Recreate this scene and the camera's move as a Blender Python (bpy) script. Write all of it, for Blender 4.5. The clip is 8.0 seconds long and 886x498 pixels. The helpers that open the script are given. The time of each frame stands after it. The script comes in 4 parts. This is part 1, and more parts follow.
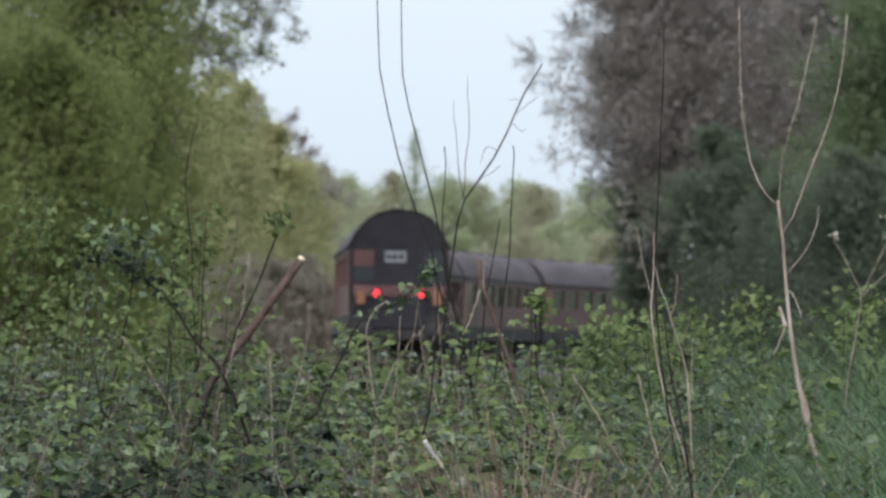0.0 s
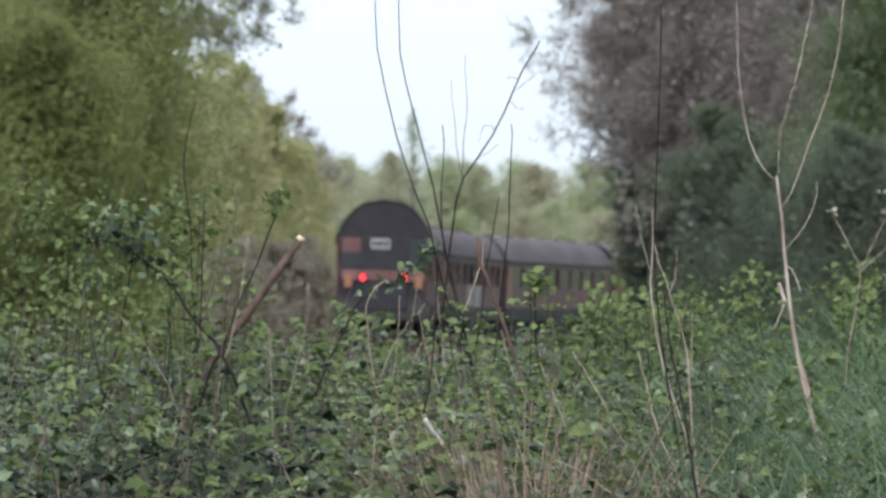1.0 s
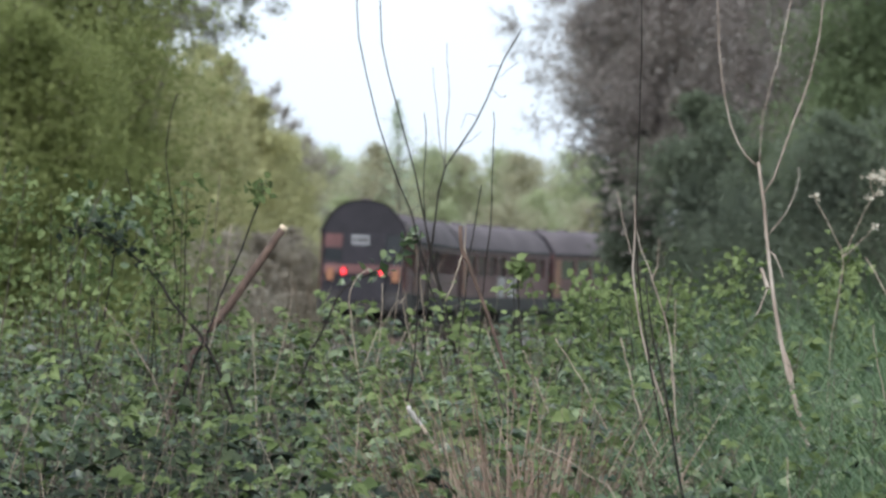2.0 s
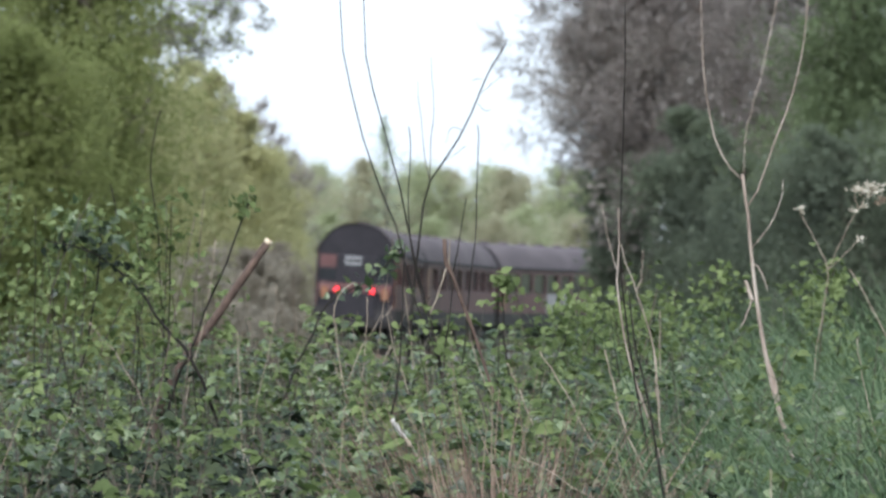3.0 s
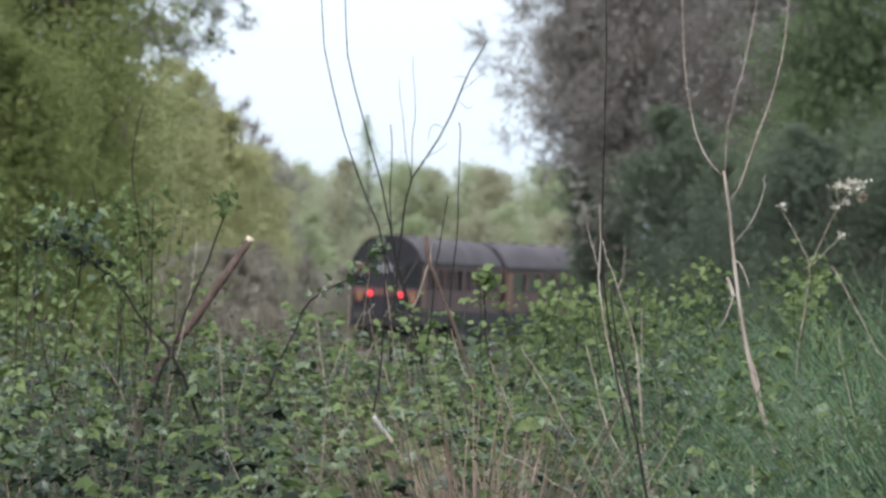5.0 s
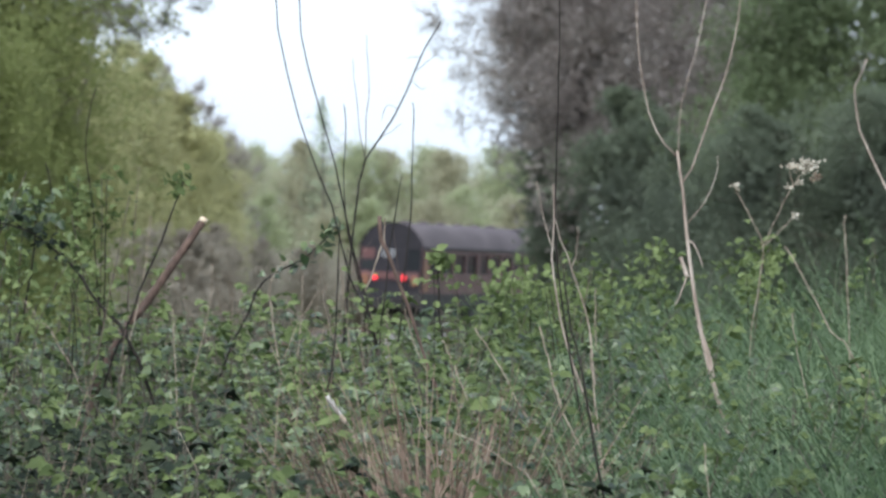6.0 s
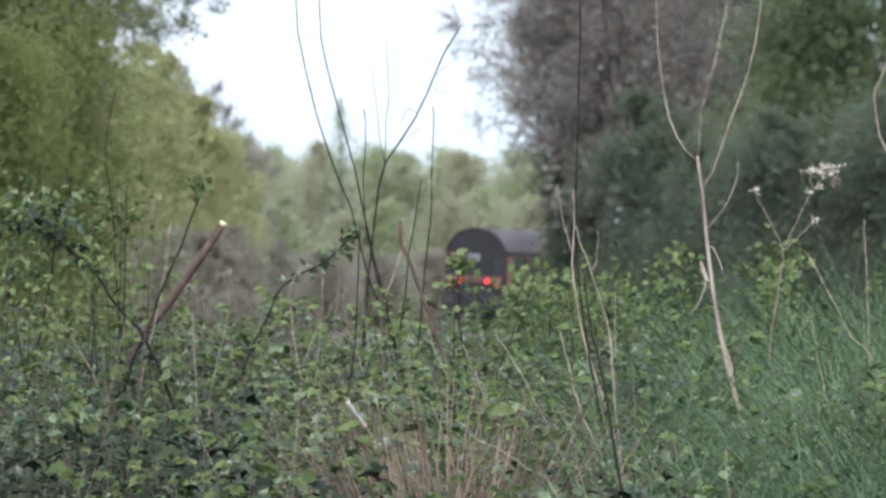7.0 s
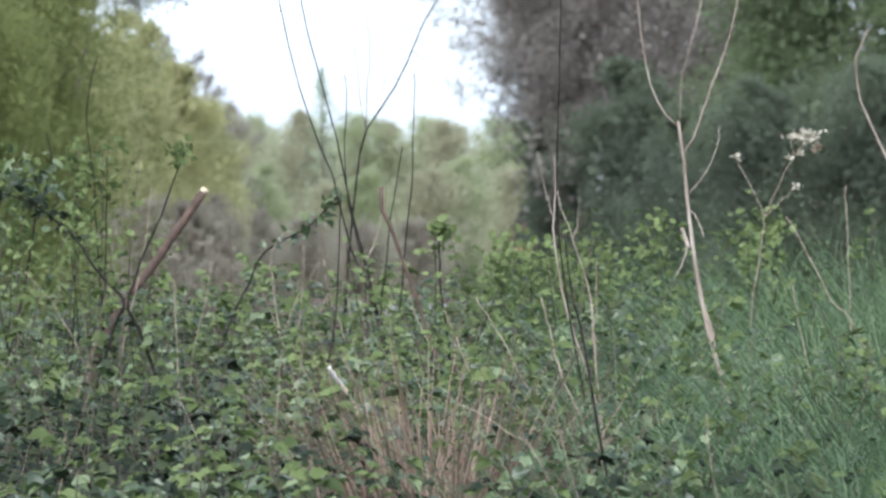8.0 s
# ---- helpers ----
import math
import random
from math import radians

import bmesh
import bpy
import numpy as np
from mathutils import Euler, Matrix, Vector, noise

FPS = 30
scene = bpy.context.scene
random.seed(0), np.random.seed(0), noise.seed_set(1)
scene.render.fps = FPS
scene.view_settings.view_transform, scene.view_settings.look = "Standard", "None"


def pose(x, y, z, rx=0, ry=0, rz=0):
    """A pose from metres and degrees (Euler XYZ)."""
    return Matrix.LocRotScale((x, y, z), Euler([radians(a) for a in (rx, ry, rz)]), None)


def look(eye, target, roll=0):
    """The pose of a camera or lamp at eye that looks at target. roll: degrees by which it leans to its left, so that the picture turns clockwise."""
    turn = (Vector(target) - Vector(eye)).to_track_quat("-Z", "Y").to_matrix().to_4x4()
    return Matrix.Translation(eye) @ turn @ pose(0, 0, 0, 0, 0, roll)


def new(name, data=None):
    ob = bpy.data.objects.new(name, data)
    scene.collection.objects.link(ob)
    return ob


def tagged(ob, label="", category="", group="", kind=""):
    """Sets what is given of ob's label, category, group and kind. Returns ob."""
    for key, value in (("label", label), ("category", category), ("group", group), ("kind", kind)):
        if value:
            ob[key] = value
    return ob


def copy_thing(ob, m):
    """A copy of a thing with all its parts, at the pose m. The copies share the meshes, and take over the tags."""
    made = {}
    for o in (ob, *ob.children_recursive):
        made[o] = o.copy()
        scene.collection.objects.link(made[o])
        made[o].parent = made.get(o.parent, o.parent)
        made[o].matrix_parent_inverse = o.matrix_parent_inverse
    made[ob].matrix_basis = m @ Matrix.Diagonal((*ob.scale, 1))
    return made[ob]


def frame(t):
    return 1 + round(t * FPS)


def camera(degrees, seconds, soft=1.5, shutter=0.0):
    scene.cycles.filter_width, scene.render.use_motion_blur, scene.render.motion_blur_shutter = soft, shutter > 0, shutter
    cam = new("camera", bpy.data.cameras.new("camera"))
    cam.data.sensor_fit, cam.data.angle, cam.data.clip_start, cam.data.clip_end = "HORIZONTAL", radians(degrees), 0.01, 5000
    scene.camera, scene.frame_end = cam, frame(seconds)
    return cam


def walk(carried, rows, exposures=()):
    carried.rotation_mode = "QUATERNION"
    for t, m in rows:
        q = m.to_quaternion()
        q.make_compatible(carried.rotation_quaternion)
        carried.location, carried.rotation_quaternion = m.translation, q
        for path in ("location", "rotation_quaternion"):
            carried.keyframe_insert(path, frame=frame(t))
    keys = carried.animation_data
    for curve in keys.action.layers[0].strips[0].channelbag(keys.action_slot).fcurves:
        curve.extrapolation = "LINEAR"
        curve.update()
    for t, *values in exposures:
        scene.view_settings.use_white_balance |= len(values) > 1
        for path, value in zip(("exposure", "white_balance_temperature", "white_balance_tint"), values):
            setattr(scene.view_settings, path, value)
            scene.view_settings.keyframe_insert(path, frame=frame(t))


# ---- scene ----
cam = camera(8, 8.0, soft=2.7)
# a long lens focused on the thicket: the trees and the train lie beyond its depth of field
cam.data.dof.use_dof, cam.data.dof.focus_distance, cam.data.dof.aperture_fstop = True, 19.5, 15.0


def eye_row(t, ex, ez, yaw, pitch, roll):
    a, p = radians(yaw), radians(pitch)
    eye = Vector((ex, 0, 1.6 + ez))
    way = Vector((math.sin(a) * math.cos(p), math.cos(a) * math.cos(p), math.sin(p)))
    return t, look(eye, eye + 100 * way, roll)


# seconds, sideways and upward sway in metres, yaw, pitch, roll in degrees: a hand-held long lens
SWAY = [
    (0, -0.019, 0.024, -0.004, 0.842, 0.849), (0.5, -0.014, 0.019, 0.078, 0.855, 0.736),
    (1, -0.020, 0.017, 0.010, 0.665, 0.407), (1.5, -0.020, 0.010, 0.207, 0.840, 0.562),
    (1.7, -0.015, 0.011, 0.232, 0.742, 0.215), (2.8, 0.000, -0.003, 0.105, 0.439, -0.117),
    (3, 0.004, 0.000, 0.248, 0.720, -0.131), (3.5, 0.011, -0.004, 0.215, 0.738, -0.228),
    (4, 0.008, -0.007, 0.056, 0.879, -0.033), (4.2, 0.008, -0.015, 0.018, 0.948, -0.419),
    (5.3, 0.007, -0.006, 0.560, 0.628, -0.178), (5.5, 0.010, -0.009, 0.657, 0.604, -0.228),
    (6, 0.013, -0.014, 0.810, 0.548, -0.273), (6.5, 0.010, -0.001, 0.723, 0.650, -0.404),
    (7, 0.005, -0.003, 0.650, 0.562, -0.212), (7.5, 0.003, -0.009, 0.672, 0.364, -0.257),
    (8, 0.007, -0.013, 0.814, 0.279, -0.289)]
walk(cam, [eye_row(*r) for r in SWAY], exposures=[(0, 1.27, 6050, 10), (0.5, 1.46, 6050, 10), (1.5, 1.57, 6050, 10), (3.2, 1.75, 5950, 10), (4, 1.64, 6000, 10), (5.5, 1.6, 5950, 10), (6.5, 1.75, 5900, 10), (7.5, 1.72, 5900, 10), (8, 1.93, 5850, 10)])

# ---- light: bright overcast ----
world = bpy.data.worlds.new("overcast_sky")
scene.world = world
world.use_nodes = True
wt = world.node_tree
wt.nodes.clear()
sky = wt.nodes.new("ShaderNodeTexSky")
sky.sky_type, sky.sun_disc = "NISHITA", False
sky.sun_elevation, sky.sun_rotation = radians(44), radians(197)
sky.dust_density, sky.air_density, sky.ozone_density = 4.0, 1.0, 1.0
grey = wt.nodes.new("ShaderNodeHueSaturation")
grey.inputs["Saturation"].default_value = 0.35
back = wt.nodes.new("ShaderNodeBackground")
back.inputs["Strength"].default_value = 0.15
wout = wt.nodes.new("ShaderNodeOutputWorld")
wt.links.new(sky.outputs[0], grey.inputs["Color"])
cloud = wt.nodes.new("ShaderNodeMix")
cloud.data_type = "RGBA"
cloud.inputs["Factor"].default_value = 0.85
cloud.inputs["B"].default_value = (2.35, 2.55, 2.7, 1)
wt.links.new(grey.outputs[0], cloud.inputs["A"])
wt.links.new(cloud.outputs["Result"], back.inputs["Color"])
wt.links.new(back.outputs[0], wout.inputs["Surface"])
sun_data = bpy.data.lights.new("sun", "SUN")
sun_data.energy, sun_data.angle, sun_data.color = 0.95, radians(28), (1.0, 0.96, 0.9)
sun = new("sun", sun_data)
sun.matrix_world = look((-14, -46, 46), (0, 0, 0))


# ---- materials ----
def material(name):
    m = bpy.data.materials.new(name)
    m.use_nodes = True
    m.node_tree.nodes.clear()
    return m, m.node_tree.nodes, m.node_tree.links


def ramp(nodes, links, source, stops):
    r = nodes.new("ShaderNodeValToRGB")
    while len(r.color_ramp.elements) < len(stops):
        r.color_ramp.elements.new(0.5)
    for e, (p, c) in zip(r.color_ramp.elements, stops):
        e.position, e.color = p, (*c, 1)
    links.new(source, r.inputs[0])
    return r.outputs[0]


def leaf_material(name, dark, mid, light, patch=0.6, sheen=0.45, through_light=0.35, vary=0.55, patchy=1.6, gloss=0.35):
    """Thin leaves: each one its own tone, whole sprays drifting in hue, waxy top, light through the blade."""
    m, n, l = material(name)
    geo = n.new("ShaderNodeNewGeometry")
    tex = n.new("ShaderNodeTexCoord")
    noi = n.new("ShaderNodeTexNoise")
    noi.inputs["Scale"].default_value, noi.inputs["Detail"].default_value = patch, 3
    l.new(tex.outputs["Object"], noi.inputs["Vector"])
    add = n.new("ShaderNodeMath")
    add.operation = "MULTIPLY_ADD"
    add.inputs[1].default_value = vary
    l.new(geo.outputs["Random Per Island"], add.inputs[0])
    sub = n.new("ShaderNodeMath")
    sub.operation = "MULTIPLY_ADD"
    sub.inputs[1].default_value, sub.inputs[2].default_value = patchy, 0.5 - vary / 2 - patchy / 2
    l.new(noi.outputs[0], sub.inputs[0])
    l.new(sub.outputs[0], add.inputs[2])
    col = ramp(n, l, add.outputs[0], [(0.05, dark), (0.5, mid), (0.95, light)])
    bsdf = n.new("ShaderNodeBsdfPrincipled")
    bsdf.inputs["Roughness"].default_value = sheen
    bsdf.inputs["Specular IOR Level"].default_value = gloss
    l.new(col, bsdf.inputs["Base Color"])
    tr = n.new("ShaderNodeBsdfTranslucent")
    l.new(col, tr.inputs["Color"])
    mix = n.new("ShaderNodeMixShader")
    mix.inputs[0].default_value = through_light
    l.new(bsdf.outputs[0], mix.inputs[1])
    l.new(tr.outputs[0], mix.inputs[2])
    out = n.new("ShaderNodeOutputMaterial")
    l.new(mix.outputs[0], out.inputs[0])
    return m


def surface(name, stops, scale=4.0, rough=0.7, metal=0.0, bump=0.2, detail=6, stretch=(1, 1, 1), fine=40.0):
    """A solid surface: tone from a coarse noise with fine grain on top, and relief from both."""
    m, n, l = material(name)
    tex = n.new("ShaderNodeTexCoord")
    mp = n.new("ShaderNodeMapping")
    mp.inputs["Scale"].default_value = stretch
    l.new(tex.outputs["Object"], mp.inputs[0])
    a, b = n.new("ShaderNodeTexNoise"), n.new("ShaderNodeTexNoise")
    a.inputs["Scale"].default_value, a.inputs["Detail"].default_value = scale, detail
    b.inputs["Scale"].default_value, b.inputs["Detail"].default_value = fine, 4
    l.new(mp.outputs[0], a.inputs["Vector"])
    l.new(mp.outputs[0], b.inputs["Vector"])
    mixv = n.new("ShaderNodeMath")
    mixv.operation = "MULTIPLY_ADD"
    mixv.inputs[1].default_value = 0.35
    l.new(b.outputs[0], mixv.inputs[0])
    half = n.new("ShaderNodeMath")
    half.operation = "MULTIPLY_ADD"
    half.inputs[1].default_value, half.inputs[2].default_value = 1.0, -0.17
    l.new(a.outputs[0], half.inputs[0])
    l.new(half.outputs[0], mixv.inputs[2])
    col = ramp(n, l, mixv.outputs[0], stops)
    bsdf = n.new("ShaderNodeBsdfPrincipled")
    bsdf.inputs["Roughness"].default_value, bsdf.inputs["Metallic"].default_value = rough, metal
    l.new(col, bsdf.inputs["Base Color"])
    bp = n.new("ShaderNodeBump")
    bp.inputs["Strength"].default_value = bump
    bp.inputs["Distance"].default_value = 0.02
    l.new(mixv.outputs[0], bp.inputs["Height"])
    l.new(bp.outputs[0], bsdf.inputs["Normal"])
    out = n.new("ShaderNodeOutputMaterial")
    l.new(bsdf.outputs[0], out.inputs[0])
    return m


def glow(name, colour, strength):
    m, n, l = material(name)
    e = n.new("ShaderNodeEmission")
    e.inputs[0].default_value, e.inputs[1].default_value = (*colour, 1), strength
    out = n.new("ShaderNodeOutputMaterial")
    l.new(e.outputs[0], out.inputs[0])
    return m


def glass(name):
    m, n, l = material(name)
    b = n.new("ShaderNodeBsdfPrincipled")
    b.inputs["Base Color"].default_value = (0.02, 0.022, 0.026, 1)
    b.inputs["Roughness"].default_value = 0.12
    b.inputs["Specular IOR Level"].default_value = 0.5
    out = n.new("ShaderNodeOutputMaterial")
    l.new(b.outputs[0], out.inputs[0])
    return m


M_BRAMBLE = leaf_material("bramble_leaf", (0.014, 0.027, 0.012), (0.052, 0.084, 0.034), (0.2, 0.25, 0.12), 1.6, 0.4, 0.3, 0.75, 2.0, 0.65)
M_SPRAY = leaf_material("young_leaf", (0.04, 0.06, 0.022), (0.105, 0.14, 0.05), (0.215, 0.265, 0.11), 2.0, 0.6, 0.35, 0.55, 1.6, 0.15)
# darker bramble leaf: on the bushes its colour stands in for shade
M_DARKBRAMBLE = leaf_material("dark_bramble_leaf", (0.009, 0.013, 0.009), (0.018, 0.027, 0.016), (0.055, 0.07, 0.036), 1.6, 0.6, 0.15, 0.8, 1.6, 0.12)
M_GRASS = leaf_material("grass_blade", (0.05, 0.087, 0.042), (0.108, 0.162, 0.08), (0.22, 0.285, 0.15), 1.3, 0.55, 0.4, 0.3, 2.0)
TREE = dict(vary=0.14, patchy=1.7, gloss=0.2)
M_WILLOW = leaf_material("willow_leaf", (0.135, 0.16, 0.058), (0.225, 0.255, 0.097), (0.305, 0.328, 0.14), 0.5, 0.7, 0.62, **TREE)
# olive leaf with extra blue: some distance haze is put into the colour
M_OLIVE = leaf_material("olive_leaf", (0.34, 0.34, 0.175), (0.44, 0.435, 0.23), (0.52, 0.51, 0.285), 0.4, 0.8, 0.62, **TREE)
M_GREYLEAF = leaf_material("grey_leaf", (0.12, 0.125, 0.085), (0.2, 0.205, 0.145), (0.28, 0.28, 0.21), 0.5, 0.6, 0.4, **TREE)
M_CATKIN = leaf_material("catkin", (0.27, 0.238, 0.228), (0.37, 0.335, 0.312), (0.45, 0.42, 0.38), 0.35, 0.8, 0.62, **TREE)
M_DARKLEAF = leaf_material("dark_leaf", (0.115, 0.135, 0.108), (0.17, 0.2, 0.145), (0.23, 0.265, 0.17), 0.3, 0.7, 0.62, **TREE)
M_MIDLEAF = leaf_material("mid_green_leaf", (0.12, 0.15, 0.085), (0.185, 0.23, 0.125), (0.25, 0.3, 0.16), 0.3, 0.7, 0.62, **TREE)
# far foliage: distance haze is put into these pale, bluer colours
M_FARLEAF = leaf_material("hazed_far_leaf", (0.34, 0.375, 0.22), (0.42, 0.455, 0.28), (0.49, 0.515, 0.34), 0.22, 0.8, 0.62, **TREE)
M_FARBROWN = leaf_material("hazed_budding_leaf", (0.37, 0.355, 0.24), (0.44, 0.425, 0.3), (0.51, 0.49, 0.355), 0.22, 0.8, 0.62, **TREE)
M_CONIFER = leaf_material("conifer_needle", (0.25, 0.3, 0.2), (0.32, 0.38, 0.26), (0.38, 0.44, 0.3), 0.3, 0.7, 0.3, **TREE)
# grey-brown scrub, lightened so that its colour carries the haze
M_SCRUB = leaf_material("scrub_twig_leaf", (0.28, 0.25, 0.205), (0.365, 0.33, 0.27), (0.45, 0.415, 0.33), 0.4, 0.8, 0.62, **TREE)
M_CANE = surface("bramble_cane", [(0.25, (0.028, 0.025, 0.017)), (0.75, (0.1, 0.08, 0.055))], 18, 0.8, 0, 0.3)
M_DEAD = leaf_material("dead_brown_stalk", (0.1, 0.062, 0.045), (0.2, 0.135, 0.1), (0.36, 0.27, 0.21), 3.0, 0.7, 0.2)
M_STRAW = leaf_material("dead_straw", (0.12, 0.085, 0.06), (0.25, 0.19, 0.14), (0.44, 0.36, 0.28), 3.0, 0.7, 0.2)
M_SEED = leaf_material("cream_seed_head", (0.3, 0.26, 0.2), (0.48, 0.44, 0.36), (0.62, 0.58, 0.5), 3.0, 0.7, 0.2)
M_BARK = surface("bark", [(0.25, (0.05, 0.04, 0.032)), (0.7, (0.16, 0.13, 0.105))], 6, 0.9, 0, 0.6, stretch=(1, 1, 0.25))
M_TWIG = surface("brown_twig", [(0.25, (0.05, 0.035, 0.03)), (0.75, (0.17, 0.125, 0.1))], 18, 0.8, 0, 0.3)
M_WAND = surface("dark_wand_bark", [(0.25, (0.008, 0.007, 0.006)), (0.75, (0.028, 0.023, 0.019))], 16, 0.75, 0, 0.3)
M_PALE = surface("pale_dead_wood", [(0.2, (0.13, 0.09, 0.07)), (0.5, (0.31, 0.245, 0.2)), (0.8, (0.54, 0.47, 0.41))], 14, 0.8, 0, 0.4,
                 stretch=(1, 1, 0.3))
M_WAND.node_tree.nodes["Principled BSDF"].inputs["Specular IOR Level"].default_value = 0.2
M_STALK = surface("dry_stalk", [(0.2, (0.15, 0.11, 0.08)), (0.8, (0.42, 0.35, 0.27))], 20, 0.8, 0, 0.2)
M_CUT = surface("cut_branch_bark", [(0.2, (0.035, 0.022, 0.017)), (0.8, (0.15, 0.095, 0.072))], 22, 0.85, 0, 0.5)
M_SAWN = surface("sawn_wood", [(0.2, (0.6, 0.48, 0.34)), (0.8, (0.8, 0.7, 0.55))], 40, 0.8)
M_CHIP = surface("bare_split_wood", [(0.2, (0.3, 0.28, 0.26)), (0.8, (0.55, 0.53, 0.5))], 30, 0.6)
M_GROUND = surface("grassy_ground", [(0.25, (0.035, 0.05, 0.02)), (0.55, (0.08, 0.1, 0.04)), (0.8, (0.14, 0.12, 0.075))], 0.7, 0.95, 0, 0.7, fine=14)
M_BALLAST = surface("ballast_stone", [(0.25, (0.08, 0.075, 0.07)), (0.75, (0.26, 0.24, 0.22))], 9, 0.95, 0, 1.0, fine=30)
M_RAIL = surface("rusty_rail", [(0.3, (0.1, 0.05, 0.03)), (0.8, (0.24, 0.13, 0.08))], 8, 0.6, 0.6)
M_SLEEPER = surface("sleeper_concrete", [(0.3, (0.16, 0.15, 0.14)), (0.8, (0.3, 0.29, 0.27))], 7, 0.95)
M_MAROON = surface("maroon_coach_paint", [(0.2, (0.075, 0.04, 0.041)), (0.55, (0.135, 0.07, 0.069)), (0.85, (0.19, 0.105, 0.102))], 1.4, 0.5, 0, 0.05)
M_MAROON.node_tree.nodes["Principled BSDF"].inputs["Specular IOR Level"].default_value = 0.15
M_ORANGE = surface("orange_panel_paint", [(0.2, (0.17, 0.07, 0.035)), (0.8, (0.27, 0.12, 0.06))], 2.5, 0.5, 0, 0.05)
M_CREAM = surface("pale_panel_paint", [(0.2, (0.24, 0.22, 0.23)), (0.8, (0.4, 0.38, 0.38))], 3, 0.5, 0, 0.05)
M_ROOF = surface("sooty_roof_paint", [(0.2, (0.058, 0.045, 0.051)), (0.6, (0.095, 0.076, 0.083)), (0.85, (0.15, 0.122, 0.13))], 0.9, 0.9, 0, 0.1, stretch=(1, 0.4, 1))
M_BLACK = surface("black_end_paint", [(0.2, (0.009, 0.008, 0.011)), (0.8, (0.024, 0.021, 0.028))], 3, 0.85, 0, 0.05)
M_FRAME = surface("dirty_underframe", [(0.2, (0.012, 0.011, 0.013)), (0.8, (0.045, 0.04, 0.038))], 4, 0.85, 0, 0.2)
M_STEEL = surface("worn_steel", [(0.2, (0.18, 0.17, 0.16)), (0.8, (0.35, 0.33, 0.31))], 8, 0.4, 0.8)
M_GLASS = glass("dark_glass")
M_RED = glow("red_tail_lamp", (1.0, 0.05, 0.06), 1.0)
M_BLIND = surface("white_sign_paint", [(0.2, (0.16, 0.165, 0.17)), (0.8, (0.3, 0.3, 0.32))], 12, 0.5, 0, 0.05)


# ---- mesh helpers ----
def part(name, bm, mat, parent, label="", flat=False):
    me = bpy.data.meshes.new(name)
    if isinstance(bm, bmesh.types.BMesh):
        bm.to_mesh(me)
        bm.free()
    else:
        fill(me, *bm)
    if flat:
        me.shade_flat()
    me.materials.append(mat)
    ob = new(name, me)
    if parent:
        ob.parent = parent
    if label:
        ob["label"] = label
    return ob


def fill(me, verts, faces):
    """verts (n, 3); faces: list of (m, k) index arrays."""
    verts = np.asarray(verts, dtype=np.float32)
    me.vertices.add(len(verts))
    me.vertices.foreach_set("co", verts.ravel())
    loops = np.concatenate([f.ravel() for f in faces]).astype(np.int32)
    totals = np.concatenate([np.full(len(f), f.shape[1]) for f in faces]).astype(np.int32)
    starts = np.concatenate([[0], np.cumsum(totals)[:-1]]).astype(np.int32)
    me.loops.add(len(loops))
    me.loops.foreach_set("vertex_index", loops)
    me.polygons.add(len(totals))
    me.polygons.foreach_set("loop_start", starts)
    me.polygons.foreach_set("loop_total", totals)
    me.update(calc_edges=True)
    me.validate()


def unit(v):
    return v / np.maximum(np.linalg.norm(v, axis=1, keepdims=True), 1e-9)


LEAF = np.array([(0, 0, 0), (-0.3, 0.12, 0.08), (-0.4, 0.34, 0.12), (-0.3, 0.44, 0.1), (-0.32, 0.66, 0.1), (-0.16, 0.78, 0.02), (0, 1.08, -0.12),
                 (0.16, 0.78, 0.02), (0.32, 0.66, 0.1), (0.3, 0.44, 0.1), (0.4, 0.34, 0.12), (0.3, 0.12, 0.08)])
LEAF_FACES = [np.array([(0, 3, 2, 1), (0, 6, 5, 4), (0, 9, 8, 7), (0, 11, 10, 9)]), np.array([(0, 4, 3), (0, 7, 6)])]
CHIPLEAF = np.array([(-0.12, 0, 0), (-0.3, 0.8, 0), (0.5, 0.55, 0)])
CHIPLEAF_FACES = [np.array([(0, 2, 1)])]


def leaves(at, way, up, size, shape=LEAF, shape_faces=LEAF_FACES):
    """Many leaves in one mesh: each starts at a point, runs along way, faces up, and folds at its rib."""
    way = unit(way)
    side = unit(np.cross(way, up))
    top = np.cross(side, way)
    s = np.asarray(size).reshape(-1, 1, 1)
    v = at[:, None] + s * (shape[None, :, 0:1] * side[:, None] + shape[None, :, 1:2] * way[:, None] + shape[None, :, 2:3] * top[:, None])
    base = (np.arange(len(at)) * len(shape))[:, None, None]
    return v.reshape(-1, 3), [(f[None] + base).reshape(-1, f.shape[1]) for f in shape_faces]


